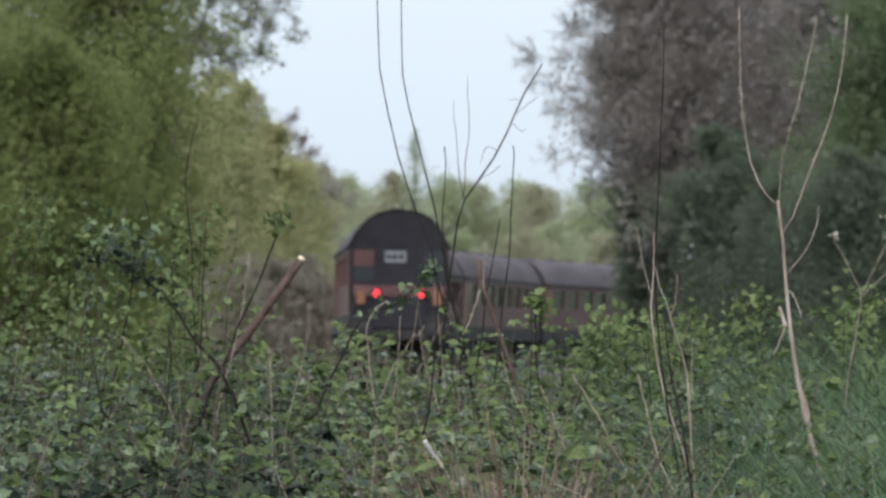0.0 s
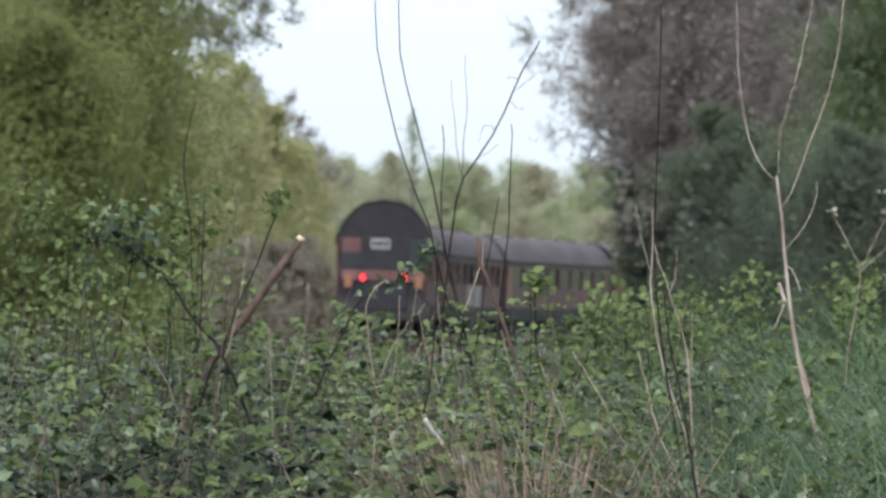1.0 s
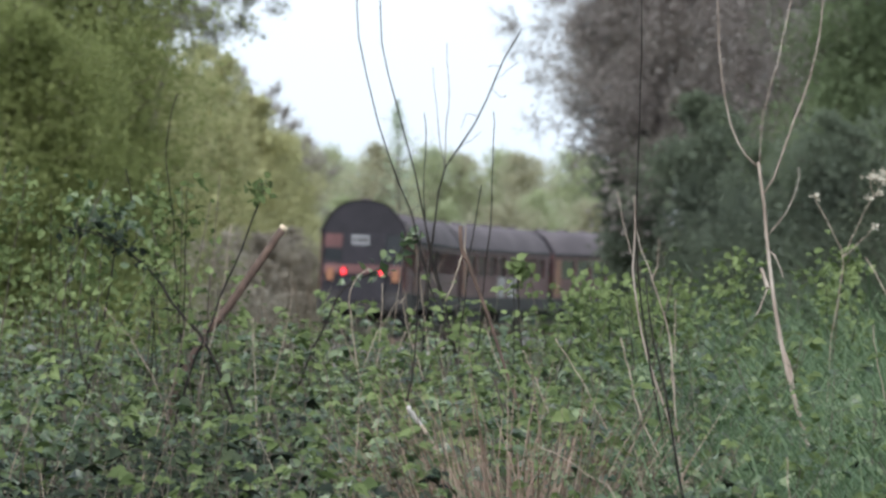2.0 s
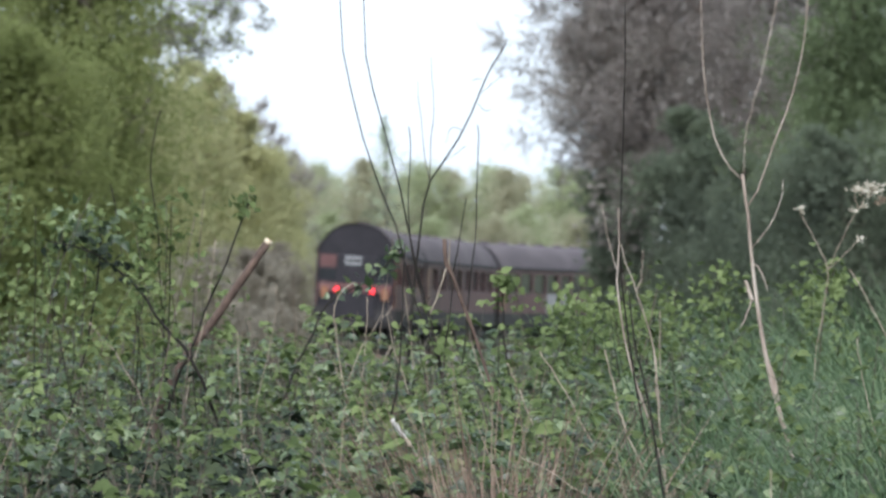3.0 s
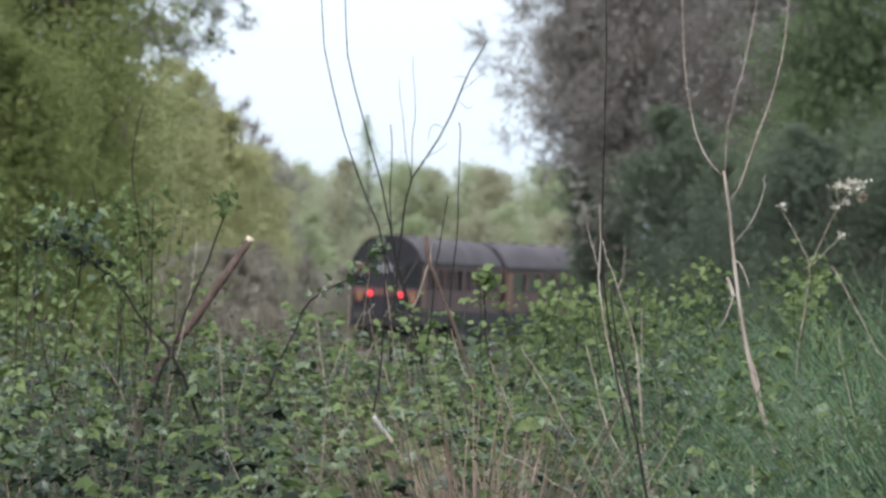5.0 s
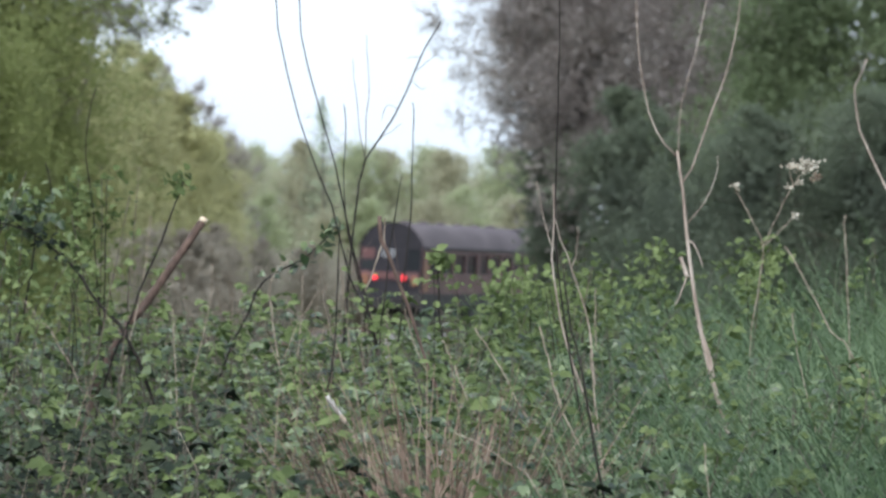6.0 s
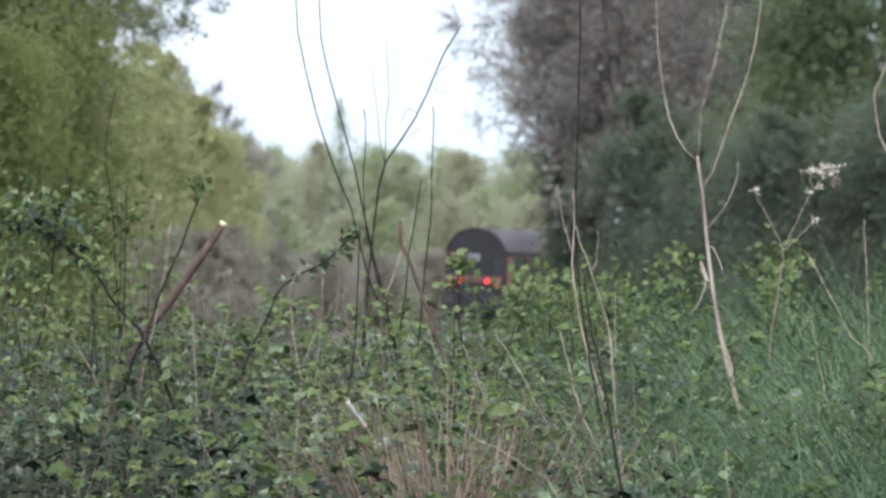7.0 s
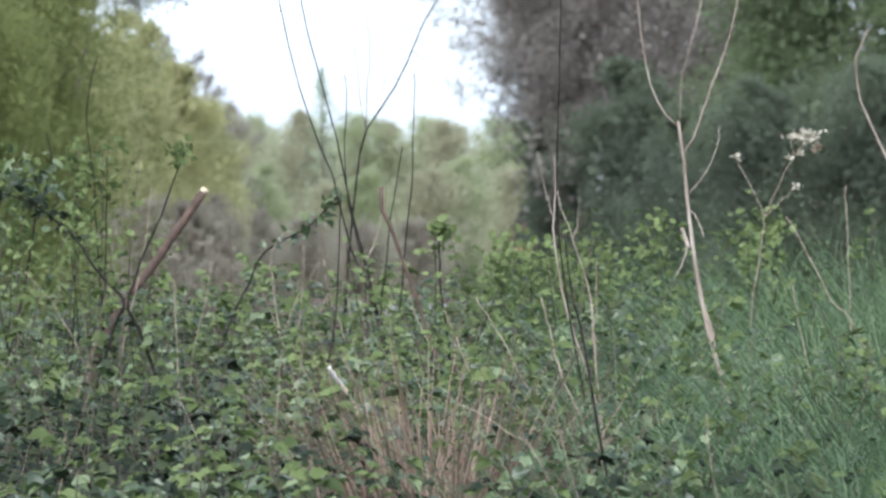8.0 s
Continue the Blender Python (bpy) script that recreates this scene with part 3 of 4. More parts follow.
for k, (x, y, hh) in enumerate([(-7.9, 262, 12.2), (-6.9, 268, 11.6), (-6.1, 264, 10.4), (-5.4, 266, 9.2)]):
    tree("birch_tree", x, y, hh, 1.9, 0.3, 6000, 0.08, M_CATKIN, 41 + k, "bare birch with pinkish buds above the bushes", "tree", "birches", spread=0.6, twiggy=520, limbs=22, core=0, trunk=0.07)
# the tall trees that hide the train at the bend
BUDS = "tall tree with brown catkins and few leaves"
tree("poplar_tree", 7.8, 208, 17, 3.6, 0.36, 105000, 0.075, M_CATKIN, 51, BUDS, "tree", "trees at the bend", spread=0.75, twiggy=4200, limbs=42, lean=(-2.6, 0), core=0)
tree("poplar_tree", 9.7, 209, 16.5, 2.6, 0.4, 50000, 0.1, M_CATKIN, 54, BUDS, "tree", "trees at the bend", spread=0.8, twiggy=500, limbs=34)
tree("poplar_tree", 11.4, 204, 16.5, 3.2, 0.1, 50000, 0.11, M_CATKIN, 52, BUDS, "tree", "trees at the bend", spread=0.75, twiggy=900, limbs=34)
tree("poplar_tree", 6.8, 206, 15.5, 2.5, 0.42, 62000, 0.1, M_CATKIN, 53, BUDS, "tree", "trees at the bend", spread=0.75, twiggy=600, limbs=34)
for k, (x, y, hh, r) in enumerate([(6.9, 207, 8.2, 1.7), (8.9, 199, 8.6, 2.2), (10.6, 194, 6.4, 2.4), (13.4, 194, 14, 3.1), (16.6, 196, 15.5, 3.3), (12.2, 188, 7.5, 2.5), (15.6, 186, 8, 2.8)]):
    tree("hawthorn_tree", x, y, hh, r, 0.02, 62000 if k in (3, 4) else 40000, 0.115, M_MIDLEAF if k in (3, 4) else M_DARKLEAF, 60 + k, "dense dark green tree shading the bend of the railway", "tree", "trees at the bend", spread=0.75, limbs=34)
tree("hawthorn_tree", 13.2, 214, 17, 3.6, 0.25, 60000, 0.13, M_DARKLEAF, 71, "tall dark green tree behind the poplars", "tree", "trees at the bend", spread=0.9, limbs=34)
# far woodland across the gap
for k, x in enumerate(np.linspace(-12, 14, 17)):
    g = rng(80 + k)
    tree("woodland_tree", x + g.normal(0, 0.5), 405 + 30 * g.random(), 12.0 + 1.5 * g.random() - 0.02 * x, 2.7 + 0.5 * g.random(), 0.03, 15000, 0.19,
         M_FARLEAF if k % 3 else M_FARBROWN, 80 + k, "distant woodland tree in spring green, paled in colour for haze", "tree", "far woodland trees", spread=1.5, limbs=26)
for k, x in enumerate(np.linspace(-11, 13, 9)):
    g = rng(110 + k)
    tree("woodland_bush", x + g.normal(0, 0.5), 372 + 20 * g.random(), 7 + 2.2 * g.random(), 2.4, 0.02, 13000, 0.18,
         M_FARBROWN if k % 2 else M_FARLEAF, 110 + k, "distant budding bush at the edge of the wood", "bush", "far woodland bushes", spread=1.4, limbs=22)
tree("spruce_tree", -1.9, 398, 14.6, 4.6, 0.1, 1700, 0.22, M_CONIFER, 131, "narrow spruce rising above the woodland", "tree", spread=0.3, limbs=34, core=0, cone=True)
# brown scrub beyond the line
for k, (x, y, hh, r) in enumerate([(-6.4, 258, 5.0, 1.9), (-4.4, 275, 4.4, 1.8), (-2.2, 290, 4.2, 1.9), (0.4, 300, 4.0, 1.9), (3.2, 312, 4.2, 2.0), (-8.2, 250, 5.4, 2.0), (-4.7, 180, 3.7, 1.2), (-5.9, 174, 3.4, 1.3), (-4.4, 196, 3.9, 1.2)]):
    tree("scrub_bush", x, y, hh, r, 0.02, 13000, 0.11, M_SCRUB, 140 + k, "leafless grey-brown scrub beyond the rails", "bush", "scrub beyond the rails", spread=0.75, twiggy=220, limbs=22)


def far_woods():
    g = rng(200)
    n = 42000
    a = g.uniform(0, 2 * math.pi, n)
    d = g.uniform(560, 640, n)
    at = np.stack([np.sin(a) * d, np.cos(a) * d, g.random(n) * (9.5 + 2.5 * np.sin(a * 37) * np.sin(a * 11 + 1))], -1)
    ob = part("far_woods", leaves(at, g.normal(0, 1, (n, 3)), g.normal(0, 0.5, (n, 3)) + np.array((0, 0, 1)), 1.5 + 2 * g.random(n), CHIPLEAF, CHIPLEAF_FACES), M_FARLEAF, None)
    tagged(ob, "hazy belt of woodland along the horizon", "woods", kind="stuff")


far_woods()


# ---- the bramble bank in front ----
def canopy(x, y):
    """The height of the thicket's top: low by the viewer, rising to eye level, higher to the grassy side."""
    s = min(max((y - 13) / 16, 0), 1.1)
    h = 1.0 + 0.49 * s ** 0.85 + 0.07 * max(0, x - 0.3) * s
    h += 0.19 * noise.noise((x * 1.5, y * 0.6, 3.0)) + 0.1 * noise.noise((x * 3.5, y * 1.6, 7.0))
    return h - 0.07 * min(shade_patch(x, y), 1)


def shade_patch(x, y):
    """1 and more inside the two hollows whose shade is put into the leaf colour."""
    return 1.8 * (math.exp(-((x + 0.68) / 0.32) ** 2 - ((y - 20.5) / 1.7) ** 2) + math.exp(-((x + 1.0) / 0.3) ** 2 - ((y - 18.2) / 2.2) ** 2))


def bramble_bush(x, y, seed, shoots=42, per=12, size=0.05, width=0.75, tall=1.07, in_shade=False):
    g = rng(seed)
    b = empty("bramble_bush", x, y, land(x, y) - 0.03, "bramble with shade put into its dark leaf colour and a tangle of bare brown stems" if in_shade else "tangled green bramble bush with serrated leaves on thin arching stems", "bush", "brambles of the bank")
    lines, old, dark, young = [], [], [], []
    for k in range(shoots):
        ex, ey = g.normal(0, width * 0.55), g.normal(0, width * 0.8)
        if abs(x + ex - 0.22) < 0.15 and 14.6 < y + ey < 18.4 and g.random() < 0.85:
            continue
        # dark leaves paint in the shade of the hollows and the low front
        shaded = shade_patch(x + ex, y + ey) > 0.5 + 0.4 * g.random() or (y + ey < 17.5 and g.random() < 0.3)
        fresh = g.random() < (0.04 if shaded else 0.3)
        top = (canopy(x + ex, y + ey) - land(x, y)) * tall * (0.8 + 0.2 * g.random() + (0.03 + 0.07 * g.random() if fresh else 0))
        foot = np.array((ex * 0.5, ey * 0.5, 0))
        end = np.array((ex, ey, top))
        mid = (foot + end) / 2 + np.array((g.normal(0, 0.08), g.normal(0, 0.08), top * 0.14))
        cane = smooth_line([foot, mid, end], 6)
        lines.append((cane, np.linspace(0.0055, 0.002, 6)))
        for q in range(per * 3 // 5 if shaded and shade_patch(x + ex, y + ey) > 0.5 else per):
            u = 1 - 0.75 * (q / per) ** 1.3
            p = cane[int(u * 5)] + (cane[min(int(u * 5) + 1, 5)] - cane[int(u * 5)]) * (u * 5 % 1)
            ang = g.uniform(0, 2 * math.pi)
            stalk = np.array((math.cos(ang), math.sin(ang), 0.35 * g.random())) * (0.03 + 0.06 * g.random())
            c = p + stalk
            if q % 3 == 0:
                lines.append((np.array([p, c]), np.array([0.0014, 0.001])))
            up = unit(np.array([(g.normal(0, 0.5), g.normal(-0.45, 0.5), 1)]))[0]
            s = size * (0.5 + 0.95 * g.random())
            for da, f in ((0, 1.0), (1.15, 0.85), (-1.15, 0.85)):
                w = np.array((math.cos(ang + da), math.sin(ang + da), -0.25 + 0.3 * g.normal()))
                (young if fresh and u > 0.72 else dark if shaded else old).append((c, w, up, s * f))
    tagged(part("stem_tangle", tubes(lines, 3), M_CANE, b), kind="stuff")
    for name, kit, mat in (("foliage", old, M_BRAMBLE), ("shaded_foliage", dark, M_DARKBRAMBLE), ("young_foliage", young, M_SPRAY)):
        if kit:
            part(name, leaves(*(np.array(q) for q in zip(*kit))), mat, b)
    return b


g0 = rng(300)
k = 0
for y in np.arange(14.4, 31, 1.05):
    half = 0.085 * y + 0.5
    for x in np.arange(-half, half, 0.85):
        px, py = x + g0.normal(0, 0.15), y + g0.normal(0, 0.2)
        if px > 0.037 * y + 0.15 and g0.random() < 0.78:
            continue
        k += 1
        bramble_bush(px, py, 300 + k, size=0.035 + 0.011 * g0.random(), per=13, in_shade=shade_patch(px, py) > 0.75)



def grass_field(name, clumps, per, spot, length, mat, label, width=0.007, seed=1, droop=0.5, spread=0.09, back=0.35):
    """Long blades in clumps, each a bent tapering ribbon; the blades of a clump sweep one way."""
    g = rng(seed)
    foot = np.repeat(spot(g, clumps), per, axis=0)
    sweep = np.repeat(g.normal(0.0, 0.8, clumps), per)
    tone = np.repeat(0.88 + 0.24 * g.random(clumps), per)
    xy = foot + g.normal(0, spread, foot.shape)
    n = len(xy)
    z = np.array([land(a, b) for a, b in xy])
    ln = length(g, xy) * tone
    ang = sweep + g.normal(0, 0.85, n) + np.where(g.random(n) < back, 0, math.pi)
    lean = 0.05 + 0.22 * g.random(n)
    bend = droop * (0.25 + g.random(n))
    out = np.stack([np.cos(ang), np.sin(ang), np.zeros(n)], -1)
    side = unit(np.stack([-np.sin(ang), np.cos(ang), np.zeros(n)], -1) + np.array((0.6, 0, 0)) * np.sign(np.sin(-ang))[:, None])
    w0 = width * (0.6 + 0.8 * g.random(n))
    vs = []
    for s in np.linspace(0, 1, 7):
        p = np.stack([xy[:, 0], xy[:, 1], z], -1) + out * (ln * (lean * s + bend * 0.62 * s ** 2.8))[:, None]
        p[:, 2] += ln * (s - 0.46 * bend * s ** 3.6)
        wv = (w0 * (1 - s ** 2.4) * 0.5 + 0.0006)[:, None]
        vs += [p - side * wv, p + side * wv]
    v = np.stack(vs, 1)
    base = (np.arange(n) * 14)[:, None, None]
    f = np.array([(2 * i, 2 * i + 1, 2 * i + 3, 2 * i + 2) for i in range(6)])
    ob = part(name, (v.reshape(-1, 3), [(f[None] + base).reshape(-1, 4)]), mat, None)
    return tagged(ob, label, "grass", kind="stuff")


def spot_side(g, n):
    y = g.uniform(14, 31, n)
    lo = 0.028 * y + 0.12
    x = lo + (0.1 * y + 0.6 - lo) * g.random(n) ** 0.8
    return np.stack([x, y], -1)


def spot_all(g, n):
    y = g.uniform(14, 34, n)
    return np.stack([g.uniform(-1, 1, n) * (0.1 * y + 0.4), y], -1)


def spot_dry(g, n):
    y = g.uniform(15, 32, n)
    return np.stack([(-0.085 + 0.115 * g.random(n)) * y, y], -1)


def tall(lo, hi):
    return lambda g, xy: np.array([canopy(a, b) for a, b in xy]) * (lo + (hi - lo) * g.random(len(xy)))


grass_field("tall_grass", 640, 84, spot_side, tall(0.75, 1.3), M_GRASS, "tall lush blue-green grass bending over the bank", 0.0062, 401, droop=1.1, spread=0.1, back=0.35)
grass_field("thin_grass", 90, 14, spot_all, tall(0.75, 1.1), M_GRASS, "scattered green grass blades among the brambles", 0.011, 402)
grass_field("dead_grass", 52, 4, spot_dry, tall(0.85, 1.3), M_STRAW, "scattered dry straw stalks among the brambles", 0.005, 403, droop=0.15)


def spot_tuft(g, n):
    return np.stack([0.235 + g.normal(0, 0.05, n), 17.4 + g.normal(0, 0.5, n)], -1)


grass_field("dead_tuft", 80, 15, spot_tuft, lambda g, xy: 1.4 * (0.72 + 0.3 * g.random(len(xy))), M_DEAD, "clump of brown dead stalks standing in the brambles", 0.0048, 404, droop=0.35, spread=0.045)


# ---- single stems standing out of the bank ----
def stem_line(d, pts, r0, r1, n=14):
    p = smooth_line([(x, d, z) for x, z in pts], n)
    g = rng(int(abs(pts[0][0]) * 1000) + int(d * 10))
    p[1:-1] += g.normal(0, 0.0015, (n - 2, 3))
    return p, np.linspace(r0, r1, n)


def stalk(name, d, pts, r0, r1, mat, label, category="stem", group="", root=True):
    """A single stem at distance d, rooted in the ground under the thicket."""
    x, z = pts[0]
    t = empty(name, x, d, land(x, d) - 0.02, label, category, group)
    if root:
        k = 0.4 / math.hypot(pts[1][0] - x, pts[1][1] - z)
        qx, qz = x + min(max((x - pts[1][0]) * k, -0.14), 0.14), z - 0.37
        pts = [(qx + (qx - x) * 0.4, land(x, d) - 0.02), (qx, max(qz, 0.5))] + list(pts)
    p, r = stem_line(d, pts, r0, r1)
    part("stem", tubes([(p - np.array((x, d, land(x, d) - 0.02)), r)], 7), mat, t)
    return t


def branch(t, name, d, pts, r0, r1, mat):
    p, r = stem_line(d, pts, r0, r1, 10)
    return part(name, tubes([(p - np.array(t.location), r)], 6), mat, t)


def leaf_sprigs(t, d, pts, count, size, mat, seed, lo=0.3, hang=0.05):
    """Leaves along a stem in small whorls."""
    g = rng(seed)
    p = smooth_line([(x, d, z) for x, z in pts], 40)
    i = (lo + (1 - lo) * g.random(count) ** 0.7) * 39
    at = p[i.astype(int)] + g.normal(0, hang, (count, 3)) * np.array((1, 1, 0.7))
    way = g.normal(0, 1, (count, 3)) + np.array((0, 0, 0.1))
    up = g.normal(0, 0.4, (count, 3)) + np.array((0, -0.3, 1))
    part("leaves", leaves(at - np.array(t.location), way, up, size * (0.6 + 0.7 * g.random(count))), mat, t)


cut = stalk("cut_branch", 25, [(-0.903, 1.492), (-0.805, 1.616), (-0.711, 1.754), (-0.637, 1.856), (-0.581, 1.938)], 0.019, 0.0165, M_CUT, "slanting brown branch with a freshly sawn pale end", "branch")
tip = np.array([(-0.582, 25, 1.936), (-0.572, 25, 1.952)]) - np.array(cut.location)
part("sawn_end", tubes([(tip, np.array([0.0168, 0.0155]))], 10), M_SAWN, cut, "pale sawn wood")

sap = stalk("forked_sapling", 21.5, [(1.230, 1.336), (1.198, 1.471), (1.173, 1.624), (1.155, 1.759), (1.142, 1.874), (1.129, 2.008), (1.114, 2.122)], 0.009, 0.005, M_PALE, "dead forked sapling with pale peeling bark", "sapling")
branch(sap, "limb", 21.5, [(1.112, 2.104), (1.057, 2.162), (1.019, 2.249), (0.996, 2.374), (0.981, 2.508), (0.976, 2.662), (0.973, 2.777)], 0.0032, 0.0018, M_PALE)
branch(sap, "limb", 21.5, [(1.131, 2.012), (1.175, 2.085), (1.220, 2.219), (1.259, 2.315), (1.292, 2.420), (1.314, 2.526), (1.328, 2.622), (1.340, 2.756)], 0.0032, 0.002, M_PALE)
branch(sap, "limb", 21.5, [(1.144, 1.870), (1.209, 1.950), (1.248, 2.046), (1.252, 2.104)], 0.002, 0.001, M_PALE)
branch(sap, "limb", 21.5, [(1.118, 2.085), (1.120, 2.181), (1.130, 2.292), (1.146, 2.344), (1.177, 2.450), (1.218, 2.642), (1.236, 2.747)], 0.0014, 0.0018, M_PALE)
branch(sap, "limb", 21.5, [(1.181, 1.528), (1.198, 1.490), (1.226, 1.394), (1.239, 1.317)], 0.005, 0.006, M_PALE)
branch(sap, "stub", 21.5, [(1.149, 1.692), (1.133, 1.734), (1.122, 1.759)], 0.008, 0.006, M_PALE)
branch(sap, "stub", 21.5, [(1.149, 1.701), (1.125, 1.638), (1.104, 1.596)], 0.003, 0.002, M_PALE)
branch(sap, "stub", 21.5, [(1.155, 1.816), (1.176, 1.791), (1.199, 1.724)], 0.003, 0.002, M_PALE)

W = "long thin dark wand rising from the brambles"
for d, pts, r in ((25, [(0.119, 1.367), (0.086, 1.501), (0.020, 1.657), (-0.033, 1.814), (-0.050, 1.941), (-0.104, 2.070), (-0.134, 2.149), (-0.179, 2.283), (-0.212, 2.394), (-0.260, 2.584), (-0.286, 2.718), (-0.290, 2.841), (-0.298, 3.042)], 0.0056),
                  (25, [(0.143, 1.300), (0.108, 1.434), (0.075, 1.568), (0.038, 1.724), (-0.002, 1.880), (-0.037, 2.059), (-0.056, 2.148), (-0.083, 2.249), (-0.111, 2.360), (-0.153, 2.506), (-0.173, 2.584), (-0.197, 2.718), (-0.199, 2.840), (-0.202, 3.041)], 0.006),
                  (21, [(-0.067, 1.348), (-0.054, 1.441), (-0.042, 1.591), (-0.036, 1.759), (-0.031, 1.881)], 0.00507),
                  (25, [(0.038, 1.680), (-0.002, 1.858), (-0.021, 2.014), (-0.021, 2.170), (-0.016, 2.282), (-0.022, 2.398)], 0.004),
                  (25, [(0.202, 1.590), (0.212, 1.724), (0.235, 1.902), (0.247, 2.058), (0.247, 2.169), (0.252, 2.326), (0.250, 2.404)], 0.0044),
                  (25, [(0.142, 1.679), (0.159, 1.858), (0.172, 1.924), (0.188, 2.014), (0.204, 2.114)], 0.0044),
                  (15.8, [(0.620, 1.180), (0.599, 1.335), (0.582, 1.434), (0.563, 1.504), (0.546, 1.589), (0.535, 1.702)], 0.00474),
                  (20.5, [(0.726, 1.350), (0.691, 1.588), (0.670, 1.753), (0.667, 1.917), (0.673, 2.064), (0.677, 2.247), (0.681, 2.375), (0.684, 2.512), (0.684, 2.649)], 0.00444),
                  (25, [(-0.992, 1.595), (-0.999, 1.684), (-1.005, 1.817), (-1.009, 1.951), (-1.020, 2.040), (-1.037, 2.152), (-1.044, 2.219), (-1.037, 2.308), (-1.021, 2.397), (-0.996, 2.475)], 0.0045),
                  (25, [(-0.975, 1.505), (-0.967, 1.684), (-0.965, 1.862), (-0.960, 1.996), (-0.957, 2.107)], 0.004),
                  (25, [(-1.100, 1.372), (-1.088, 1.595), (-1.083, 1.751), (-1.067, 1.929)], 0.0042),
                  (25, [(-1.138, 1.796), (-1.165, 1.974), (-1.186, 2.108), (-1.200, 2.175)], 0.0028)):
    stalk("wand", d, pts, r * 0.85, 0.002, M_WAND, W, "wand", "wands of the bank")
vee = stalk("forked_wand", 27, [(-0.003, 1.735), (0.014, 1.928), (0.034, 2.096), (0.064, 2.221), (0.131, 2.325), (0.204, 2.438), (0.265, 2.565), (0.301, 2.661), (0.362, 2.770), (0.391, 2.818)], 0.0058, 0.0026, M_WAND, "slender forked wand with bare side twigs", "stem")
branch(vee, "twig", 27, [(0.064, 2.226), (0.042, 2.361), (0.024, 2.530), (0.015, 2.655)], 0.0022, 0.0011, M_TWIG)
branch(vee, "twig", 27, [(0.064, 2.236), (0.072, 2.409), (0.082, 2.505), (0.077, 2.674), (0.073, 2.759)], 0.0024, 0.0011, M_TWIG)
branch(vee, "twig", 27, [(0.204, 2.438), (0.173, 2.459), (0.149, 2.445), (0.134, 2.390)], 0.0016, 0.0011, M_TWIG)
branch(vee, "twig", 27, [(0.301, 2.659), (0.275, 2.666), (0.246, 2.659)], 0.0016, 0.0011, M_TWIG)
branch(vee, "twig", 27, [(0.119, 2.308), (0.180, 2.349), (0.221, 2.380)], 0.0014, 0.0011, M_TWIG)
branch(vee, "twig", 27, [(0.284, 2.601), (0.338, 2.649), (0.376, 2.678)], 0.0014, 0.0011, M_TWIG)
branch(vee, "twig", 27, [(0.265, 2.565), (0.301, 2.529), (0.327, 2.534)], 0.0014, 0.0011, M_TWIG)
snag = stalk("snapped_sapling", 21, [(0.242, 1.440), (0.220, 1.515), (0.190, 1.609), (0.153, 1.702), (0.124, 1.778), (0.103, 1.834), (0.100, 1.897)], 0.0045, 0.0075, M_CUT, "broken brown stem leaning over the brambles", "stem")
branch(snag, "twig", 21, [(0.138, 1.740), (0.116, 1.815), (0.118, 1.894)], 0.003, 0.002, M_STALK)
branch(snag, "twig", 21, [(0.111, 1.815), (0.094, 1.759), (0.071, 1.693), (0.052, 1.647)], 0.0028, 0.002, M_STALK)
pale = stalk("bare_sapling", 20.5, [(0.730, 1.368), (0.691, 1.515), (0.664, 1.661), (0.655, 1.771), (0.663, 1.881), (0.661, 1.991)], 0.0042, 0.002, M_PALE, "pale dead stem splitting into bare twigs", "stem")
branch(pale, "twig", 20.5, [(0.657, 1.789), (0.641, 1.835), (0.623, 1.908), (0.605, 2.000)], 0.0019, 0.0013, M_PALE)
branch(pale, "twig", 20.5, [(0.792, 1.332), (0.777, 1.514), (0.750, 1.624), (0.717, 1.725), (0.681, 1.826), (0.663, 1.890)], 0.003, 0.0014, M_PALE)
branch(pale, "twig", 20.5, [(0.719, 1.720), (0.736, 1.771), (0.738, 1.853)], 0.0019, 0.0013, M_PALE)
S = "dry straw-coloured stalk poking out of the leaves"
